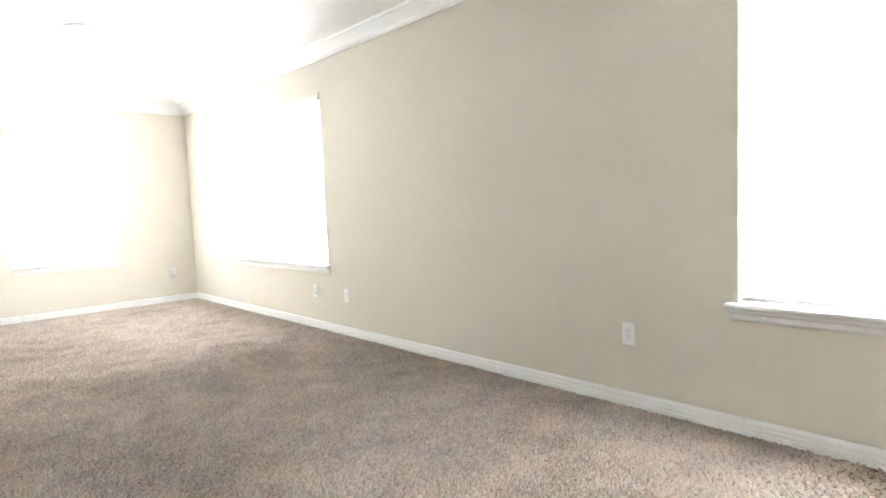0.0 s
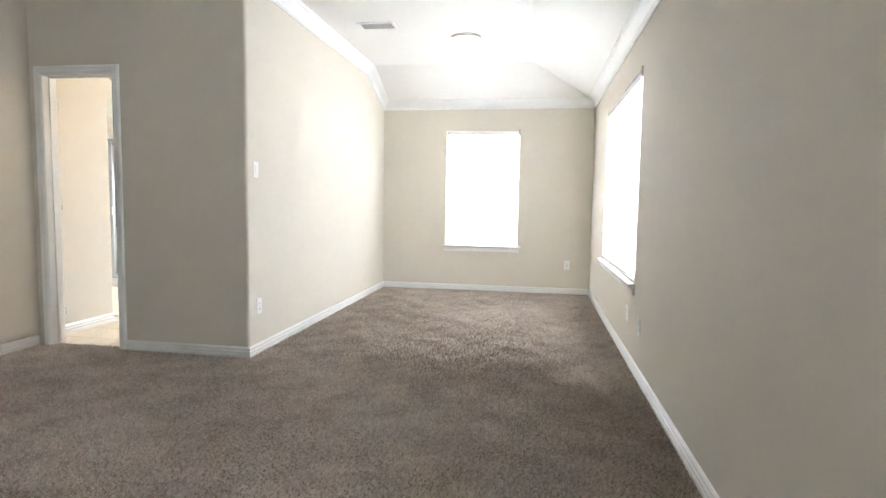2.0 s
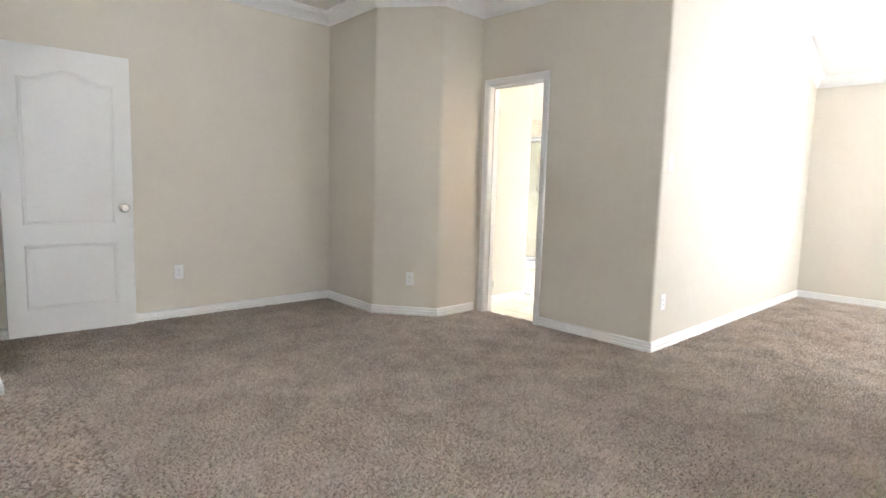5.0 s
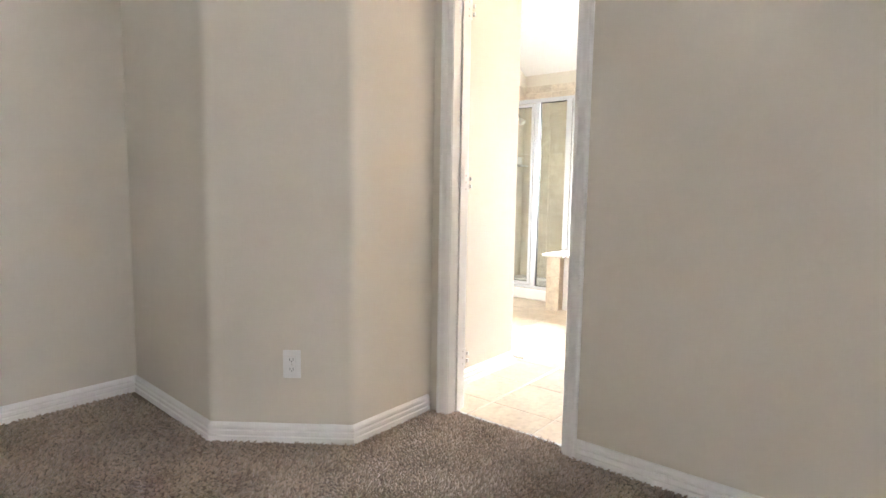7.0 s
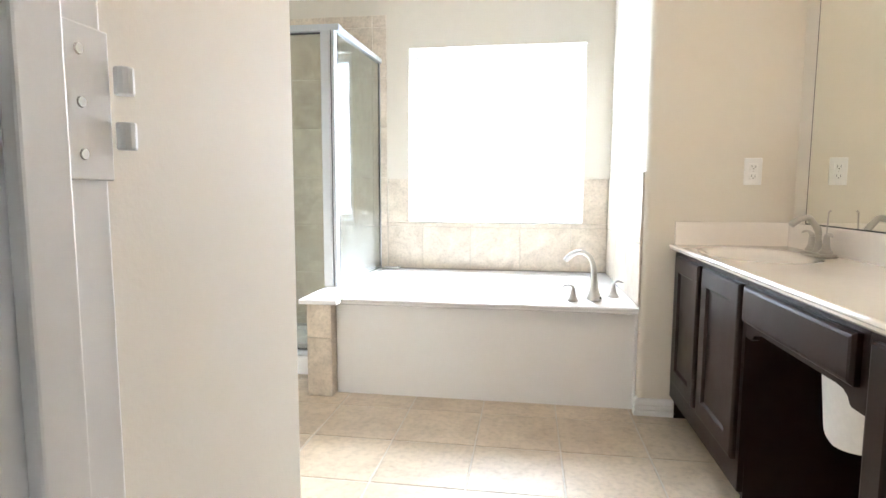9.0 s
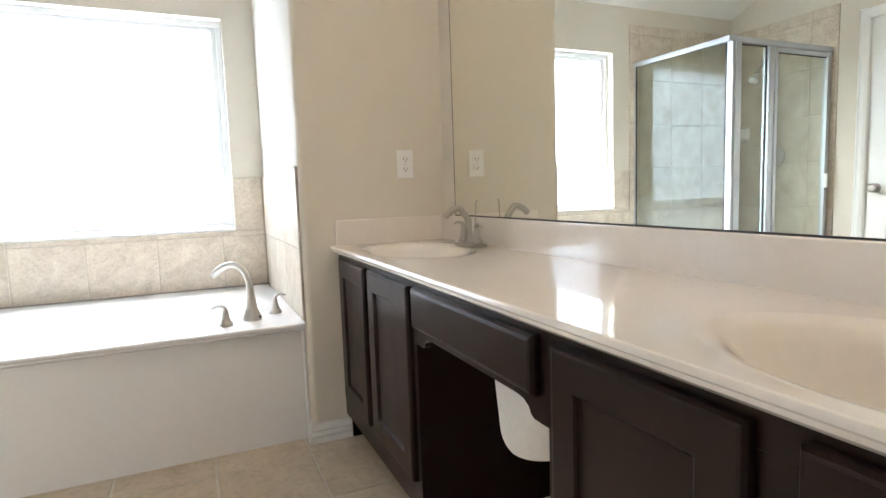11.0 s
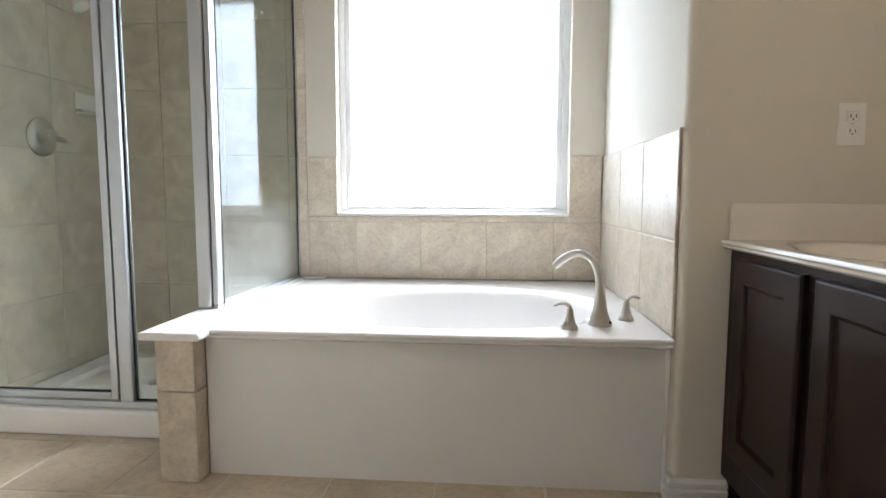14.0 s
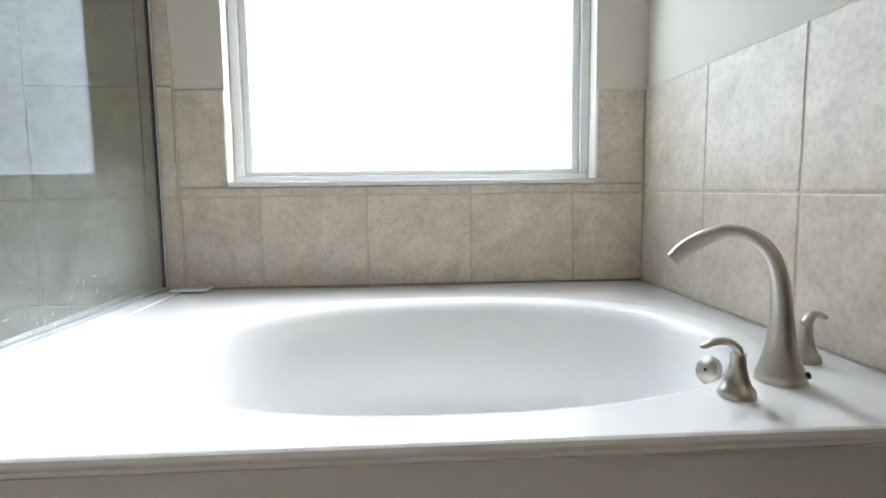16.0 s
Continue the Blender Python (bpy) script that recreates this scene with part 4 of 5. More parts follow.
TAP_AIM = 148
sp = arc_spout("tub_faucet", pose(-1.713, 6.335, DECK_Z), TAP_AIM, "brushed nickel arched tub spout on the deck", 0.230, 0.160, 0.037, 0.0122, 0.0140)
# dark button put in for the small screw hole at the spout's base
part("screw_hole", revolve(bmesh.new(), [(0.004, -0.004), (0.0055, 0.001), (0.0055, 0.004), (0.002, 0.005)], 14, pose(0.026, -0.024, 0.014, 0, 75, -43)), SLOT, sp)
lever_handle("tub_tap", pose(-1.818, 6.277, DECK_Z), 168, "brushed nickel lever handle on the tub deck", "tub handles", 0.060, 0.026, 0.0105)
lever_handle("tub_tap", pose(-1.610, 6.422, DECK_Z), 20, "brushed nickel lever handle beside the tiled wall", "tub handles", 0.060, 0.026, 0.0105)

# tiled knee wall between tub and shower
KX0, KX1, KY = -3.118, -2.988, 6.150
knee = structure("wall_knee", boxed(KX0 + 0.009, KX1 - 0.009, KY + 0.008, B_NORTH - 0.009, 0, DECK_Z - 0.022), WALL_GROUT, "low tiled wall beside the bathtub", "wall")
cap = thing("knee_wall_cap", "white cultured marble cap on the low tiled wall", "ledge", "", None)
part("cap", boxed(KX0 - 0.016, KX1 + 0.048, KY - 0.060, 6.46, DECK_Z - 0.022, DECK_Z + 0.003, bevel=0.007, seg=3), ACRYLIC, cap)
part("cap_back", boxed(KX0 - 0.01, TX0 + 0.002, 6.46, B_NORTH - 0.009, DECK_Z - 0.022, DECK_Z + 0.003, bevel=0.004), ACRYLIC, cap)
part("upstand", boxed(KX1 - 0.02, KX1 + 0.09, B_NORTH - 0.075, B_NORTH - 0.009, DECK_Z + 0.0035, DECK_Z + 0.012, bevel=0.004), ACRYLIC, cap)

# ---------------------------------------------------------------- shower
SY = 6.505                      # plane of the shower front
SX = -3.080                     # corner of the enclosure
SIDE = pose(-3.066, SY, 0, 0, 0, -1.9)   # the side glass stands slightly askew
S_LEN = B_NORTH - 0.010 - SY
PX = -3.445                     # post between door and fixed pane
S_TOP = 1.90
pan = thing("shower_pan", "white shower base with a raised curb", "shower base", "", None)
part("curb", boxed(B_WEST + 0.009, KX0, SY - 0.055, SY + 0.055, 0, 0.105, bevel=0.012, seg=3), ACRYLIC, pan)
bm = dished_top(B_WEST + 0.009, KX0, SY + 0.055, B_NORTH - 0.009, 0.085, -3.6, 6.93, [(0.36, 0.28, 0.0), (0.34, 0.26, 0.02), (0.05, 0.05, 0.035)], 48, 4)
part("basin", bm, ACRYLIC, pan, "", True)
part("drain", revolve(bmesh.new(), [(0.045, 0.0), (0.043, 0.004), (0.01, 0.005)], 20, pose(-3.6, 6.93, 0.0525)), NICKEL, pan, "", True)

enc = thing("shower_enclosure", "framed glass shower enclosure with a hinged door", "shower", "", None)
WX = B_WEST + 0.010
part("header", boxed(WX, SX + 0.040, SY - 0.030, SY + 0.022, S_TOP - 0.035, S_TOP, bevel=0.003), ALU, enc)
part("side_header", boxed(-0.018, 0.018, 0.022, S_LEN, S_TOP - 0.030, S_TOP, bevel=0.003, m=SIDE), ALU, enc)
part("corner_post", boxed(SX - 0.058, SX - 0.006, SY - 0.045, SY + 0.026, DECK_Z + 0.003, S_TOP - 0.035, bevel=0.004), ALU, enc)
part("corner_seal", boxed(SX - 0.006, SX - 0.002, SY - 0.036, SY + 0.022, DECK_Z + 0.003, S_TOP - 0.035), GASKET, enc)
part("side_stile", boxed(SX - 0.002, SX + 0.018, SY - 0.040, SY + 0.004, DECK_Z + 0.014, S_TOP - 0.035, bevel=0.004), ALU, enc)
part("stile_foot", boxed(SX - 0.002, SX + 0.018, SY - 0.042, SY + 0.004, DECK_Z + 0.003, DECK_Z + 0.013, bevel=0.002), ALU, enc)
part("corner_post", boxed(KX0 - 0.032, KX0 - 0.001, SY - 0.016, SY + 0.016, 0.13, DECK_Z - 0.024, bevel=0.003), ALU, enc)
part("post", boxed(PX - 0.030, PX + 0.022, SY - 0.024, SY + 0.024, 0.13, S_TOP - 0.035, bevel=0.004), ALU, enc)
part("wall_jamb", boxed(WX, WX + 0.026, SY - 0.020, SY + 0.020, 0.13, S_TOP - 0.035, bevel=0.003), ALU, enc)
part("sill_rail", boxed(WX, KX0 - 0.001, SY - 0.024, SY + 0.024, 0.105, 0.13, bevel=0.004), ALU, enc)
part("side_channel", boxed(-0.009, 0.009, 0.0, S_LEN, DECK_Z + 0.003, DECK_Z + 0.013, bevel=0.002, m=SIDE), ALU, enc)
part("wall_channel", boxed(-0.007, 0.007, S_LEN - 0.014, S_LEN, DECK_Z + 0.013, S_TOP - 0.030, bevel=0.002, m=SIDE), ALU, enc)
gk = bmesh.new()
for lim in ((PX + 0.022, PX + 0.028, SY - 0.005, SY + 0.005, 0.13, S_TOP - 0.035), (SX - 0.064, SX - 0.058, SY - 0.005, SY + 0.005, DECK_Z + 0.003, S_TOP - 0.035), (PX + 0.028, KX0 - 0.032, SY - 0.005, SY + 0.005, 0.13, 0.136), (PX + 0.022, SX - 0.06, SY - 0.005, SY + 0.005, S_TOP - 0.043, S_TOP - 0.035)):
    box(gk, *lim)
for y0, y1 in ((0.005, 0.012), (S_LEN - 0.019, S_LEN - 0.014)):
    box(gk, -0.0045, 0.0045, y0, y1, DECK_Z + 0.013, S_TOP - 0.03, m=SIDE)
part("gasket", gk, GASKET, enc, "black rubber glazing seal")
for lim in ((PX + 0.022, SX - 0.058, SY - 0.003, SY + 0.003, DECK_Z + 0.003, S_TOP - 0.035), (PX + 0.022, KX0 - 0.03, SY - 0.003, SY + 0.003, 0.13, DECK_Z + 0.002)):
    g = part("fixed_pane", boxed(*lim), SHOWER_GLASS, enc, "clear glass")
    g.visible_shadow = False
g = part("side_pane", boxed(-0.003, 0.003, 0.004, S_LEN - 0.014, DECK_Z + 0.013, S_TOP - 0.03, m=SIDE), SPOTTED_GLASS, enc, "glass with dried water spots near its foot")
g.visible_shadow = False
door = part("door_frame", boxed(PX - 0.062, PX - 0.034, SY - 0.028, SY + 0.006, 0.140, S_TOP - 0.045, bevel=0.003), ALU, enc)
for lim in ((WX + 0.03, WX + 0.052, SY - 0.028, SY + 0.006, 0.140, S_TOP - 0.045), (WX + 0.052, PX - 0.062, SY - 0.028, SY + 0.006, 0.140, 0.165), (WX + 0.052, PX - 0.062, SY - 0.028, SY + 0.006, S_TOP - 0.070, S_TOP - 0.045)):
    part("door_rail", boxed(*lim, bevel=0.003), ALU, door)
g = part("door_pane", boxed(WX + 0.052, PX - 0.062, SY - 0.014, SY - 0.008, 0.165, S_TOP - 0.070), SHOWER_GLASS, door, "clear glass")
g.visible_shadow = False
for z in (0.165, S_TOP - 0.075):
    part("door_gasket", boxed(WX + 0.052, PX - 0.062, SY - 0.017, SY - 0.005, z, z + 0.005), GASKET, door)
part("door_handle", boxed(WX + 0.040, WX + 0.062, SY - 0.052, SY - 0.028, 0.93, 1.03, bevel=0.005), PLASTIC, door, "small white pull handle")

valve = thing("shower_valve", "round brushed nickel shower valve with a lever", "shower valve", "", pose(B_WEST + 0.0095, 6.89, 1.175, 0, 90, 0))
part("plate", revolve(bmesh.new(), [(0.085, 0.0), (0.085, 0.004), (0.078, 0.010), (0.050, 0.014), (0.030, 0.016)], 40), NICKEL, valve, "", True)
part("hub", revolve(bmesh.new(), [(0.036, 0.014), (0.034, 0.045), (0.030, 0.055), (0.01, 0.058)], 28), NICKEL, valve, "", True)
part("lever", tube(bmesh.new(), [(0, 0, 0.045), (0.005, 0.03, 0.052), (0.010, 0.060, 0.056), (0.013, 0.082, 0.056)], [0.012, 0.012, 0.010, 0.006], 14, 0.7), NICKEL, valve, "", True)
sh = thing("overhead_shower", "white round shower head on a bent arm", "shower head", "", pose(B_WEST + 0.0095, 6.95, 1.86))
arm = smooth_line([(0, 0, 0), (0.05, 0.0, 0.015), (0.11, 0.0, -0.005), (0.155, 0.0, -0.06)], 6)
part("arm", tube(bmesh.new(), arm, [0.009] * len(arm), 12), NICKEL, sh, "", True)
part("flange", revolve(bmesh.new(), [(0.028, 0), (0.026, 0.006), (0.010, 0.009)], 20, pose(0, 0, 0, 0, 90, 0)), NICKEL, sh, "", True)
part("head", revolve(bmesh.new(), [(0.010, 0.03), (0.016, 0.005), (0.034, -0.03), (0.036, -0.042), (0.030, -0.046)], 26, pose(0.155, 0, -0.075, 0, -35, 0)), PLASTIC, sh, "", True)
dish = thing("soap_dish", "white ceramic corner soap dish on the shower tiles", "soap dish", "", pose(B_WEST + 0.0095, 7.17, 1.33))
part("back", boxed(0, 0.012, -0.07, 0.07, 0.0, 0.085, bevel=0.006, seg=3), CERAMIC, dish)
part("tray", dished_top(0, 0.085, -0.075, 0.075, 0.0, 0.042, 0, [(0.034, 0.062, 0.0), (0.030, 0.056, 0.008), (0.01, 0.02, 0.009)], 24, 3), CERAMIC, dish, "", True)
part("rim", boxed(0, 0.088, -0.078, 0.078, -0.022, -0.0115, bevel=0.005), CERAMIC, dish)

# ---------------------------------------------------------------- vanity
V0, V1 = DOORWALL + 0.125, WING_Y - 0.002     # along y
VF = -1.385                                     # face frame
FRONT = VF - 0.020                              # door fronts


def shaker(name, y0, y1, z0, z1, parent, frame=0.062):
    """A door or drawer front with a raised frame, a bevelled edge and a sunk panel."""
    bm = bmesh.new()
    xb, loops = VF - 0.001, []
    for inset, x in ((0, VF - 0.001), (0, VF - 0.013), (0.004, VF - 0.019), (0.009, FRONT), (frame, FRONT), (frame + 0.004, FRONT + 0.003), (frame + 0.006, FRONT + 0.008), (frame + 0.010, FRONT + 0.010)):
        loops.append([bm.verts.new((x, y, z)) for y, z in ((y0 + inset, z0 + inset), (y1 - inset, z0 + inset), (y1 - inset, z1 - inset), (y0 + inset, z1 - inset))])
    for a, b in zip(loops, loops[1:]):
        for k in range(4):
            bm.faces.new((a[k], a[(k + 1) % 4], b[(k + 1) % 4], b[k]))
    bm.faces.new(loops[0][::-1]), bm.faces.new(loops[-1])
    return part(name, bm, ESPRESSO, parent)


def slab_front(name, y0, y1, z0, z1, parent):
    bm = bmesh.new()
    loops = []
    for inset, x in ((0, VF - 0.001), (0, VF - 0.013), (0.005, VF - 0.020), (0.012, FRONT - 0.002)):
        loops.append([bm.verts.new((x, y, z)) for y, z in ((y0 + inset, z0 + inset), (y1 - inset, z0 + inset), (y1 - inset, z1 - inset), (y0 + inset, z1 - inset))])
    for a, b in zip(loops, loops[1:]):
        for k in range(4):
            bm.faces.new((a[k], a[(k + 1) % 4], b[(k + 1) % 4], b[k]))
    bm.faces.new(loops[0][::-1]), bm.faces.new(loops[-1])
    return part(name, bm, ESPRESSO, parent)


CB = COUNTER_Z - 0.028          # top of the cabinets
KN0, KN1 = 4.715, 5.325         # knee space
for y0, y1, doors, side in ((KN1, V1, ((5.345, 5.715), (5.765, 6.095)), "beside the tub"), (V0, KN0, ((3.950, 4.280), (4.335, 4.685)), "near the bathroom doorway")):
    cab = thing("vanity_cabinet", f"dark espresso sink cabinet with two panelled doors, {side}", "cabinet", "vanity cabinets", None)
    for s0 in (y0, y1 - 0.018):
        part("side_panel", boxed(VF + 0.018, MIRROR_X - 0.002, s0, s0 + 0.018, 0.0, CB), ESPRESSO, cab)
    part("bottom_panel", boxed(VF + 0.018, MIRROR_X - 0.002, y0 + 0.018, y1 - 0.018, 0.10, 0.118), ESPRESSO, cab)
    part("back_panel", boxed(MIRROR_X - 0.010, MIRROR_X - 0.002, y0 + 0.018, y1 - 0.018, 0.118, CB), ESPRESSO, cab)
    bm = bmesh.new()
    (a0, a1), (b0, b1) = doors
    box(bm, VF, VF + 0.018, y0, y1, CB - 0.05, CB, 0.001)
    box(bm, VF, VF + 0.018, y0, y1, 0.10, 0.20, 0.001)
    for p, q in ((y0, a0 + 0.03), (a1 - 0.03, b0 + 0.03), (b1 - 0.03, y1)):
        box(bm, VF, VF + 0.018, p, q, 0.20, CB - 0.05)
    part("face_frame", bm, ESPRESSO, cab)
    part("toe_kick", boxed(VF + 0.075, VF + 0.09, y0 + 0.018, y1 - 0.018, 0.0, 0.10), CAB_INSIDE, cab)
    for p, q in doors:
        shaker("door", p, q, 0.195, CB - 0.018, cab)

kd = thing("vanity_middle_unit", "dark espresso drawer over an open knee space", "drawer unit", "", None)
slab_front("drawer_front", KN0 + 0.022, KN1 - 0.015, CB - 0.125, CB - 0.016, kd)
part("drawer_box", boxed(VF + 0.02, MIRROR_X - 0.06, KN0 + 0.03, KN1 - 0.03, CB - 0.115, CB - 0.03), CAB_INSIDE, kd)
val = bmesh.new()
outline = [(KN0 + 0.001, CB), (KN1 - 0.001, CB), (KN1 - 0.001, CB - 0.175), (KN1 - 0.045, CB - 0.175), (KN1 - 0.055, CB - 0.170), (KN1 - 0.062, CB - 0.158), (KN1 - 0.080, CB - 0.148), (KN1 - 0.105, CB - 0.145), (KN0 + 0.105, CB - 0.145), (KN0 + 0.080, CB - 0.148), (KN0 + 0.062, CB - 0.158), (KN0 + 0.055, CB - 0.170), (KN0 + 0.045, CB - 0.175), (KN0 + 0.001, CB - 0.175)]
fa = [val.verts.new((VF, y, z)) for y, z in outline]
fb = [val.verts.new((VF + 0.018, y, z)) for y, z in outline]
val.faces.new(fa), val.faces.new(fb[::-1])
for k in range(len(outline)):
    val.faces.new((fa[k], fa[(k + 1) % len(outline)], fb[(k + 1) % len(outline)], fb[k]))
part("apron", val, ESPRESSO, kd, "scalloped apron under the drawer")
part("back_panel", boxed(MIRROR_X - 0.012, MIRROR_X - 0.002, KN0 + 0.001, KN1 - 0.001, 0.0, CB - 0.13), ESPRESSO, kd)

# counter with two moulded oval bowls
ctr = thing("countertop", "cream cultured marble double vanity top with moulded bowls", "countertop", "", None)
CF = VF - 0.030
SINKS = (5.80, 4.26)
mid = (V0 + V1) / 2
for y0, y1, cy in ((mid, V1, SINKS[0]), (V0, mid, SINKS[1])):
    bm = dished_top(CF + 0.008, MIRROR_X - 0.021, y0, y1, COUNTER_Z, -1.185, cy, [(0.196, 0.288, 0.0), (0.190, 0.280, 0.0008), (0.182, 0.268, 0.0028), (0.174, 0.256, 0.006), (0.166, 0.242, 0.012), (0.154, 0.220, 0.032), (0.136, 0.190, 0.075), (0.105, 0.150, 0.112), (0.05, 0.07, 0.128)], 72)
    bowl = part("top", bm, MARBLE, ctr, "glossy cream top with an oval bowl", True)
    part("drain", revolve(bmesh.new(), [(0.022, 0.0), (0.020, 0.004), (0.008, 0.005)], 18, pose(-1.185, cy, COUNTER_Z - 0.128)), NICKEL, bowl, "", True)
edge = bmesh.new()
prof = [(0.008, 0), (0.003, -0.001), (0.0, -0.005), (0.0, -0.010), (0.004, -0.014), (0.004, -0.020), (0.010, -0.026), (0.03, -0.028), (0.03, -0.002), (0.008, -0.002)]
ra = [[edge.verts.new((CF + u, y, COUNTER_Z + w)) for u, w in prof] for y in (V0, V1)]
for k in range(len(prof)):
    edge.faces.new((ra[0][k], ra[0][(k + 1) % len(prof)], ra[1][(k + 1) % len(prof)], ra[1][k]))
edge.faces.new(ra[0]), edge.faces.new(ra[1][::-1])
part("front_edge", edge, MARBLE, ctr, "stepped rounded front edge", True)
part("backsplash", boxed(MIRROR_X - 0.022, MIRROR_X - 0.002, V0, V1, COUNTER_Z - 0.012, COUNTER_Z + 0.102, bevel=0.004, seg=3), MARBLE, ctr)
part("side_splash", boxed(CF + 0.02, MIRROR_X - 0.0225, V1 - 0.018, V1, COUNTER_Z - 0.012, COUNTER_Z + 0.102, bevel=0.004, seg=3), MARBLE, ctr)

mir = thing("mirror", "large frameless wall mirror above the vanity", "mirror", "", None)
part("glass", boxed(MIRROR_X - 0.007, MIRROR_X - 0.001, V0 + 0.03, V1 - 0.125, COUNTER_Z + 0.106, 1.99), MIRROR, mir)
part("edge", boxed(MIRROR_X - 0.0075, MIRROR_X - 0.001, V1 - 0.1248, V1 - 0.1215, COUNTER_Z + 0.106, 1.99), GASKET, mir, "dark polished glass edge")
part("bottom_channel", boxed(MIRROR_X - 0.010, MIRROR_X - 0.001, V0 + 0.03, V1 - 0.125, COUNTER_Z + 0.1025, COUNTER_Z + 0.1055), GASKET, mir, "thin dark metal channel")

for y, side in ((5.765, "beside the tub end"), (4.24, "at the doorway end")):
    fx = -0.992
    fc = arc_spout("sink_faucet", pose(fx, y, COUNTER_Z), 180, f"brushed nickel two-handle basin faucet, {side}", 0.140, 0.098, 0.022, 0.0112, 0.0125, "basin faucets")
    part("base_plate", dished_top(-0.028, 0.028, -0.078, 0.078, 0.014, 0, 0, [(0.02, 0.07, 0.0)], 20), NICKEL, fc)
    part("base_skirt", boxed(-0.029, 0.029, -0.079, 0.079, 0.0, 0.013, bevel=0.006, seg=3), NICKEL, fc)
    for dy, aim in ((-0.052, -100), (0.052, 100)):
        bm = revolve(bmesh.new(), bell(0.055, 0.022, 0.0105), 24, pose(0, dy, 0.012))
        hb = part("handle_body", bm, NICKEL, fc, "", True)
        rot = Matrix.Rotation(radians(aim), 4, "Z")
        pts = smooth_line([Vector((0, dy, 0.012)) + rot @ Vector(p) for p in ((0, 0, 0.055), (0.004, 0, 0.066), (0.022, 0, 0.074), (0.044, 0, 0.072), (0.056, 0, 0.066))], 6)
        part("lever", tube(bmesh.new(), pts, spread([0.0105, 0.010, 0.0085, 0.008, 0.004], len(pts)), 12, 0.6), NICKEL, hb, "", True)
    part("lift_rod", tube(bmesh.new(), [(0.022, 0, 0.01), (0.026, 0, 0.16), (0.032, 0, 0.165)], [0.0028, 0.0028, 0.005], 8), NICKEL, fc)

bar = thing("vanity_light", "nickel vanity light bar with warm lit globes above the mirror", "wall lamp", "", pose(MIRROR_X, 4.75, 2.14))
part("back_bar", boxed(-0.035, -0.001, -0.45, 0.45, -0.055, 0.055, bevel=0.006), NICKEL, bar)
for k in range(5):
    cup = part("socket_cup", revolve(bmesh.new(), [(0.026, 0), (0.028, 0.02), (0.020, 0.03)], 18, pose(-0.034, -0.36 + k * 0.18, 0, 0, -90, 0)), NICKEL, bar, "", True)
    part("bulb", revolve(bmesh.new(), [(0.014, 0.03), (0.030, 0.045), (0.045, 0.068), (0.048, 0.088), (0.042, 0.112), (0.024, 0.130), (0.004, 0.136)], 22, pose(-0.034, -0.36 + k * 0.18, 0, 0, -90, 0)), BULB_GLOW, cup, "glowing warm globe bulb", True)

# swivel stool in the knee space
st = thing("vanity_stool", "white swivel stool with a curved low back, under the vanity", "stool", "", pose(-1.105, 4.948, 0, 0, 0, 0))
base = part("base", revolve(bmesh.new(), [(0.205, 0.0), (0.207, 0.008), (0.195, 0.016), (0.08, 0.028), (0.032, 0.045), (0.030, 0.06)], 44), ALU, st, "round chrome base", True)
part("base_ring", revolve(bmesh.new(), [(0.200, 0.004), (0.216, 0.006), (0.218, 0.014), (0.200, 0.018)], 44), PLASTIC, base, "white rim", True)
part("column", revolve(bmesh.new(), [(0.028, 0.05), (0.028, 0.22), (0.022, 0.225), (0.022, 0.43)], 24), ALU, st, "", True)
ring = bmesh.new()
loop = [(0.185 * math.cos(2 * math.pi * k / 40), 0.185 * math.sin(2 * math.pi * k / 40), 0.170) for k in range(41)]
tube(ring, loop, [0.011] * 41, 10)
for a in (0, 120, 240):
    tube(ring, [(0.024 * math.cos(radians(a)), 0.024 * math.sin(radians(a)), 0.170), (0.182 * math.cos(radians(a)), 0.182 * math.sin(radians(a)), 0.170)], [0.007, 0.007], 8)
part("footrest", ring, PLASTIC, st, "white footrest ring", True)
part("bracket", boxed(-0.085, 0.05, -0.045, 0.045, 0.355, 0.425, bevel=0.012, seg=3), PLASTIC, st, "white bracket under the seat")
part("seat", revolve(bmesh.new(), [(0.03, 0.425), (0.13, 0.43), (0.165, 0.44), (0.172, 0.455), (0.165, 0.47), (0.12, 0.478), (0.01, 0.475)], 44), STOOL_WHITE, st, "", True)
shell = bmesh.new()
grid = []
for k in range(25):
    a = radians(-62 + 124 * k / 24)
    u = abs(k / 12 - 1)
    lowz, highz = 0.430 + 0.135 * (1 - math.sqrt(max(0.0, 1 - u ** 1.5))), 0.600 - 0.030 * max(0.0, (u - 0.7) / 0.3) ** 3
    ring = []
    for j in range(9):
        f = j / 8
        r = 0.212 + 0.013 * f
        z = lowz + (highz - lowz) * f
        ring.append((Vector((-math.cos(a) * r, math.sin(a) * r, z)), Vector((-math.cos(a) * (r - 0.034), math.sin(a) * (r - 0.034), z))))
    grid.append(ring)
va = [[shell.verts.new(p[0]) for p in r] for r in grid]
vb = [[shell.verts.new(p[1]) for p in r] for r in grid]
for i in range(24):
    for j in range(8):
        shell.faces.new((va[i][j], va[i + 1][j], va[i + 1][j + 1], va[i][j + 1]))
        shell.faces.new((vb[i][j], vb[i][j + 1], vb[i + 1][j + 1], vb[i + 1][j]))
for i in range(24):
    for j in (0, 8):
        shell.faces.new((va[i][j], va[i + 1][j], vb[i + 1][j], vb[i][j]))
for i in (0, 24):
    for j in range(8):
        shell.faces.new((va[i][j], va[i][j + 1], vb[i][j + 1], vb[i][j]))
part("backrest", shell, STOOL_WHITE, st, "curved white back shell", True)

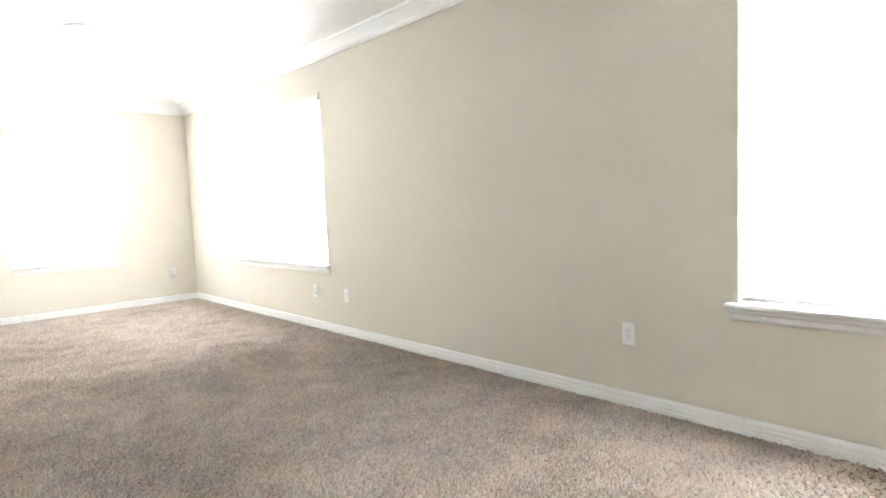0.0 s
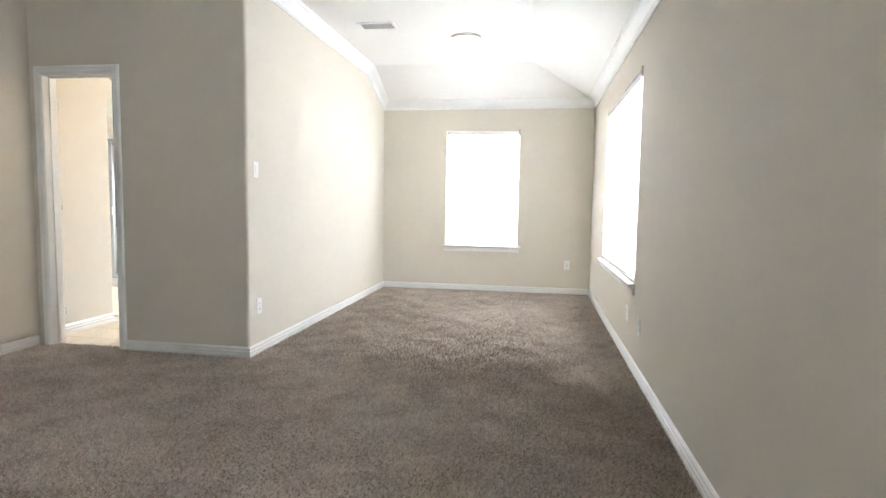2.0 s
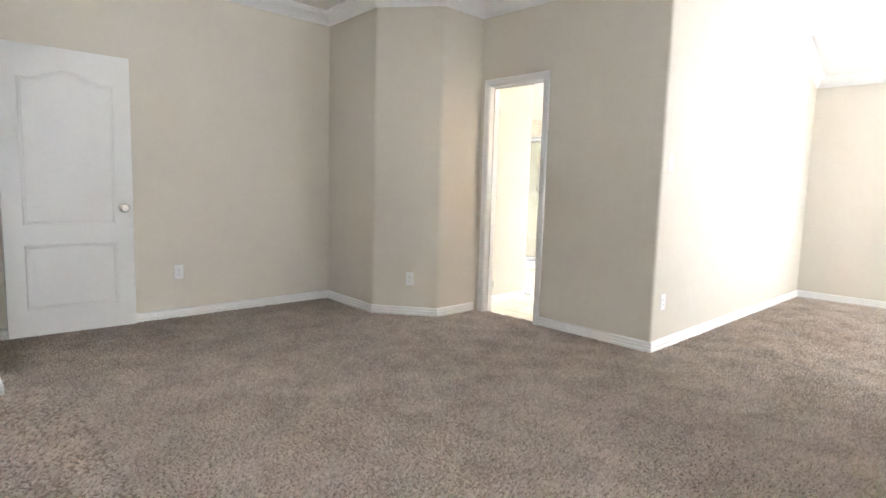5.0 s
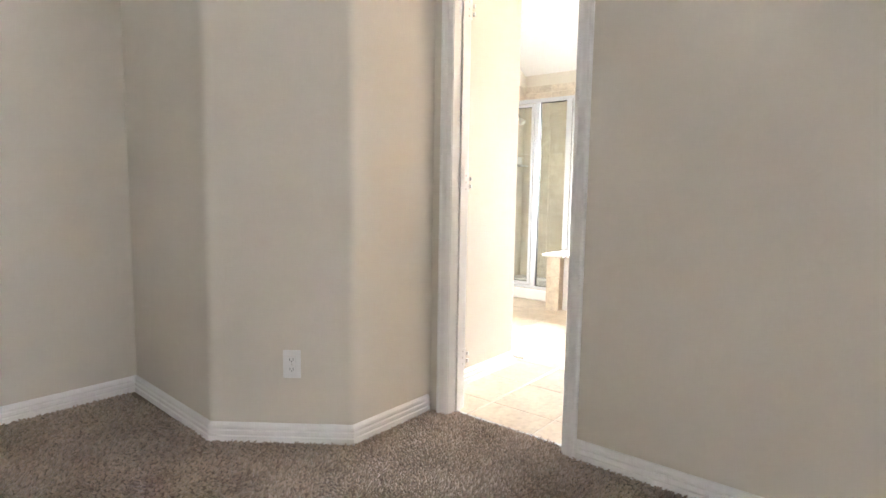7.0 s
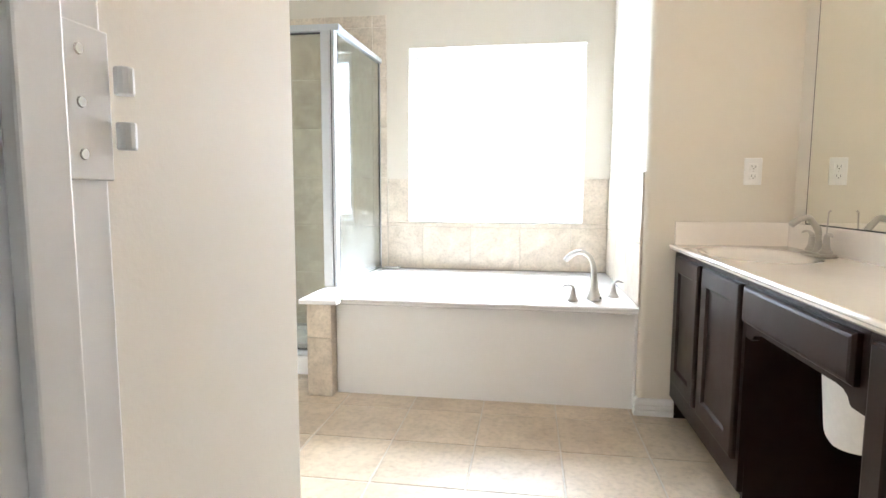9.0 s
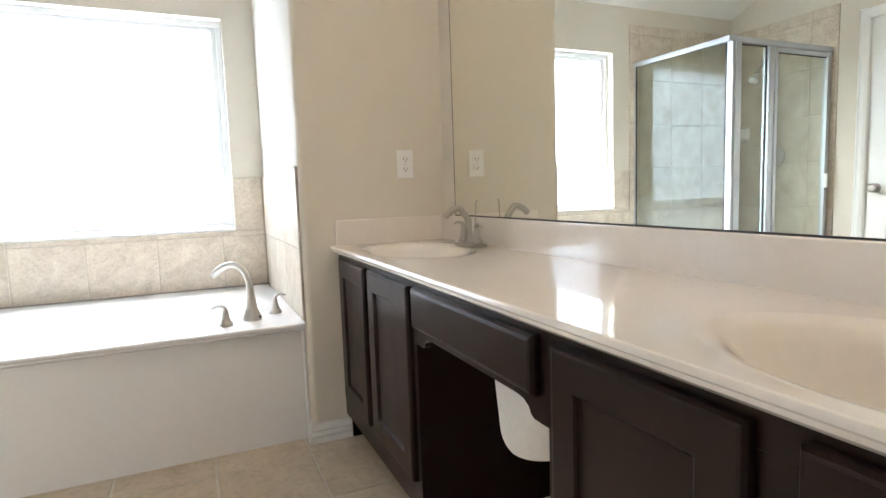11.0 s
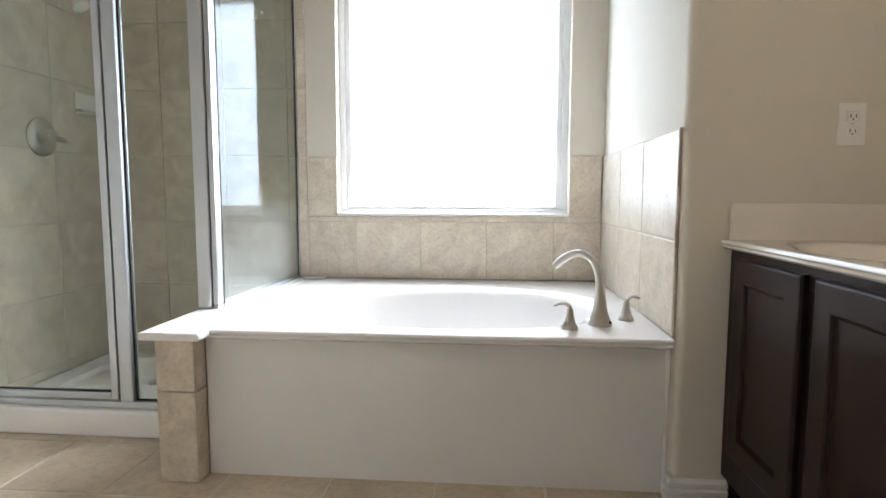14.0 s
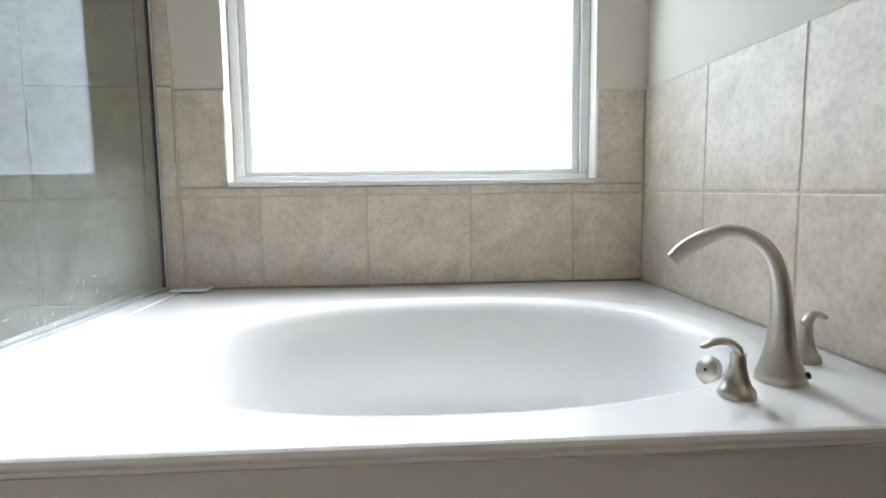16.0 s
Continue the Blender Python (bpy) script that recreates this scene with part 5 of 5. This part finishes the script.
# ---------------------------------------------------------------- tiles, piece by piece
def tile_mesh(name, a, b, t, material, bev=0.003):
    """One tile a by b, t thick, its face up, with eased edges."""
    bm = bmesh.new()
    loops = []
    for inset, z in ((0, 0), (0, t - bev * 0.6), (bev, t)):
        loops.append([bm.verts.new((x, y, z)) for x, y in ((inset, inset), (a - inset, inset), (a - inset, b - inset), (inset, b - inset))])
    for p, q in zip(loops, loops[1:]):
        for k in range(4):
            bm.faces.new((p[k], p[(k + 1) % 4], q[(k + 1) % 4], q[k]))
    bm.faces.new(loops[-1])
    me = bpy.data.meshes.new(name)
    bm.to_mesh(me)
    bm.free()
    me.materials.append(material)
    return me


TILES = {}


def tile(parent, a, b, t, material, m):
    key = (round(a, 3), round(b, 3), round(t, 4), material.name)
    if key not in TILES:
        TILES[key] = tile_mesh("tile", a, b, t, material)
    ob = new("tile", TILES[key])
    ob.parent = parent
    ob.matrix_local = m
    return ob


def cuts(lo, hi, origin, step):
    k0 = math.ceil((lo - origin) / step - 1e-6)
    inner = [origin + k * step for k in range(k0, k0 + 60) if lo + 0.012 < origin + k * step < hi - 0.012]
    return [lo, *inner, hi]


def tiled(parent, place, us, vs, material, t=0.008, joint=0.0035, skip=None):
    """Lays tiles between the cut lines; place(u, v) gives the pose of a tile's corner."""
    for u0, u1 in zip(us, us[1:]):
        for v0, v1 in zip(vs, vs[1:]):
            if skip and skip((u0 + u1) / 2, (v0 + v1) / 2):
                continue
            tile(parent, u1 - u0 - joint, v1 - v0 - joint, t, material, place(u0 + joint / 2, v0 + joint / 2))


# floor of the bathroom
FT = 0.341
tiled(floor_bath, lambda u, v: pose(u, v, -0.006), cuts(B_WEST, MIRROR_X, -1.895, FT), cuts(DOORWALL + 0.064, 6.52, 5.722, FT), FLOOR_TILE, 0.007, 0.006,
      lambda u, v: u < ENTRY_WALL_X and v < B_SOUTH - 0.1)

# tub surround, north wall: two rows with the window cut in
t_n = structure("tile_wall_north", boxed(B_WEST + 0.001, WING_X - 0.001, B_NORTH - 0.0072, B_NORTH - 0.0005, DECK_Z, BW[2] - 0.013), WALL_GROUT, "beige stone-look wall tiles round the tub and shower", "tiled wall")
north = lambda u, v: pose(u, B_NORTH - 0.001, v, 90, 0, 0)
us = [-2.985, -2.745, -2.418, -2.090, -1.762, WING_X - 0.009]
tiled(t_n, north, us, [DECK_Z + 0.001, 0.788], WALL_TILE)
tiled(t_n, north, us, [0.788, BW[2] - 0.012], WALL_TILE)
for a, b in ((-2.985, BW[0]), (BW[1], WING_X - 0.009)):
    tiled(t_n, north, [a, b], [BW[2] - 0.012, 1.110], WALL_TILE)
# shower part of that wall and the shower's west wall
sx = cuts(B_WEST + 0.009, -2.990, -3.085, 0.330)
sz = cuts(0.09, 2.185, 0.788, 0.330)
tiled(t_n, north, sx[:-1] + [-2.990], sz, WALL_TILE)
t_w = structure("tile_wall_west", boxed(B_WEST + 0.0005, B_WEST + 0.0072, SY - 0.06, B_NORTH - 0.004, 0.09, 2.183), WALL_GROUT, "beige stone-look wall tiles in the shower", "tiled wall")
tiled(t_w, lambda u, v: pose(B_WEST + 0.001, u, v, 90, 0, 90), cuts(SY - 0.06, B_NORTH - 0.009, 6.63, 0.330), sz, WALL_TILE)
# wing wall beside the tub
t_e = structure("tile_wall_east", boxed(WING_X - 0.0072, WING_X - 0.0005, WING_Y + 0.03, B_NORTH - 0.004, DECK_Z, 1.106), WALL_GROUT, "beige stone-look wall tiles beside the tub faucet", "tiled wall")
for y0, y1 in ((WING_Y + 0.03, 6.562), (6.562, 6.915), (6.915, B_NORTH - 0.009)):
    for z0, z1 in ((DECK_Z + 0.001, 0.788), (0.788, 1.110)):
        tile(t_e, y1 - y0 - 0.005, z1 - z0 - 0.005, 0.008, WALL_TILE, pose(WING_X - 0.001, y1 - 0.0025, z0 + 0.0025, 90, 0, -90))
part("edge_trim", boxed(WING_X - 0.011, WING_X - 0.0005, WING_Y + 0.020, WING_Y + 0.0305, DECK_Z + 0.001, 1.114, bevel=0.003), WALL_TILE, t_e)
# knee wall: end face and the two long faces
for z0, z1 in ((0.0, 0.300), (0.300, DECK_Z - 0.022)):
    tile(knee, KX1 - KX0 - 0.004, z1 - z0 - 0.004, 0.008, WALL_TILE, pose(KX0 + 0.002, KY + 0.0085, z0 + 0.002, 90, 0, 0))
    tile(knee, 0.30, z1 - z0 - 0.004, 0.008, WALL_TILE, pose(KX0 + 0.0095, KY + 0.310, z0 + 0.002, 90, 0, -90))
    tile(knee, 0.062, z1 - z0 - 0.004, 0.008, WALL_TILE, pose(KX1 - 0.0095, KY + 0.010, z0 + 0.002, 90, 0, 90))

# ---------------------------------------------------------------- carpet pile
rng = np.random.default_rng(7)


def carpet(rects, step):
    """Short twisted tufts that lean with the tread marks; each a three-sided spike."""
    pts = []
    for x0, x1, y0, y1, s in rects:
        gx, gy = np.meshgrid(np.arange(x0, x1, s), np.arange(y0, y1, s))
        p = np.stack([gx.ravel(), gy.ravel()], 1)
        p += rng.uniform(-0.5, 0.5, p.shape) * s
        pts.append(np.concatenate([p, np.full((len(p), 1), s)], 1))
    p = np.concatenate(pts)
    n, s = len(p), p[:, 2]
    wave = np.sin(p[:, 0] * 3.1 + 1.7 * np.sin(p[:, 1] * 1.9)) + np.sin(p[:, 1] * 4.3 + 2.1 * np.sin(p[:, 0] * 2.3)) + 0.8 * np.sin(p[:, 0] * 11 + 3 * np.sin(p[:, 1] * 7)) + 0.8 * np.sin(p[:, 1] * 13 + 3 * np.sin(p[:, 0] * 9))
    lean_a = wave * 0.6 + rng.normal(0, 0.9, n)
    lean = np.stack([np.cos(lean_a), np.sin(lean_a)], 1) * (rng.uniform(0.2, 1.0, n) * s * 1.3)[:, None]
    high = rng.uniform(0.006, 0.013, n) + 0.0005 * wave
    turn = rng.uniform(0, 2 * np.pi, n)
    v = np.zeros((n, 6, 3))
    for k in range(3):
        a = turn + k * 2 * np.pi / 3
        v[:, k, 0], v[:, k, 1], v[:, k, 2] = p[:, 0] + np.cos(a) * s * 0.74, p[:, 1] + np.sin(a) * s * 0.74, -0.001
        b = a + 0.5
        v[:, 3 + k, 0], v[:, 3 + k, 1] = p[:, 0] + lean[:, 0] + np.cos(b) * s * 0.2, p[:, 1] + lean[:, 1] + np.sin(b) * s * 0.2
        v[:, 3 + k, 2] = high
    base = (np.arange(n) * 6)[:, None]
    tris = np.array([[0, 1, 4], [0, 4, 3], [1, 2, 5], [1, 5, 4], [2, 0, 3], [2, 3, 5], [3, 4, 5]])
    f = (base[:, None, :] + tris[None]).reshape(-1, 3)
    me = bpy.data.meshes.new("carpet_pile")
    me.vertices.add(n * 6)
    me.vertices.foreach_set("co", v.ravel())
    me.loops.add(len(f) * 3)
    me.loops.foreach_set("vertex_index", f.ravel().astype(np.int32))
    me.polygons.add(len(f))
    me.polygons.foreach_set("loop_start", np.arange(0, len(f) * 3, 3, dtype=np.int32))
    me.update(calc_edges=True)
    me.materials.append(CARPET)
    return me


pile = new("carpet_pile", carpet([(ALC_W + 0.02, EAST - 0.02, DOORWALL, NORTH - 0.02, 0.0125), (-2.415, EAST - 0.02, 0.49, DOORWALL - 0.01, 0.0105), (DOOR_L + 0.01, DOOR_R - 0.01, DOORWALL - 0.01, DOORWALL + 0.05, 0.0095), (WEST + 0.02, -2.395, ENTRY_Y + 0.02, 2.895, 0.0120), (-2.86, -2.405, 2.885, 3.22, 0.0105), (ENTRY_X + 0.02, EAST - 0.02, SOUTH + 0.02, 0.5, 0.0165)], 0.014))
tagged(pile, "brown taupe cut-pile carpet with tread marks", "carpet", "", "stuff")
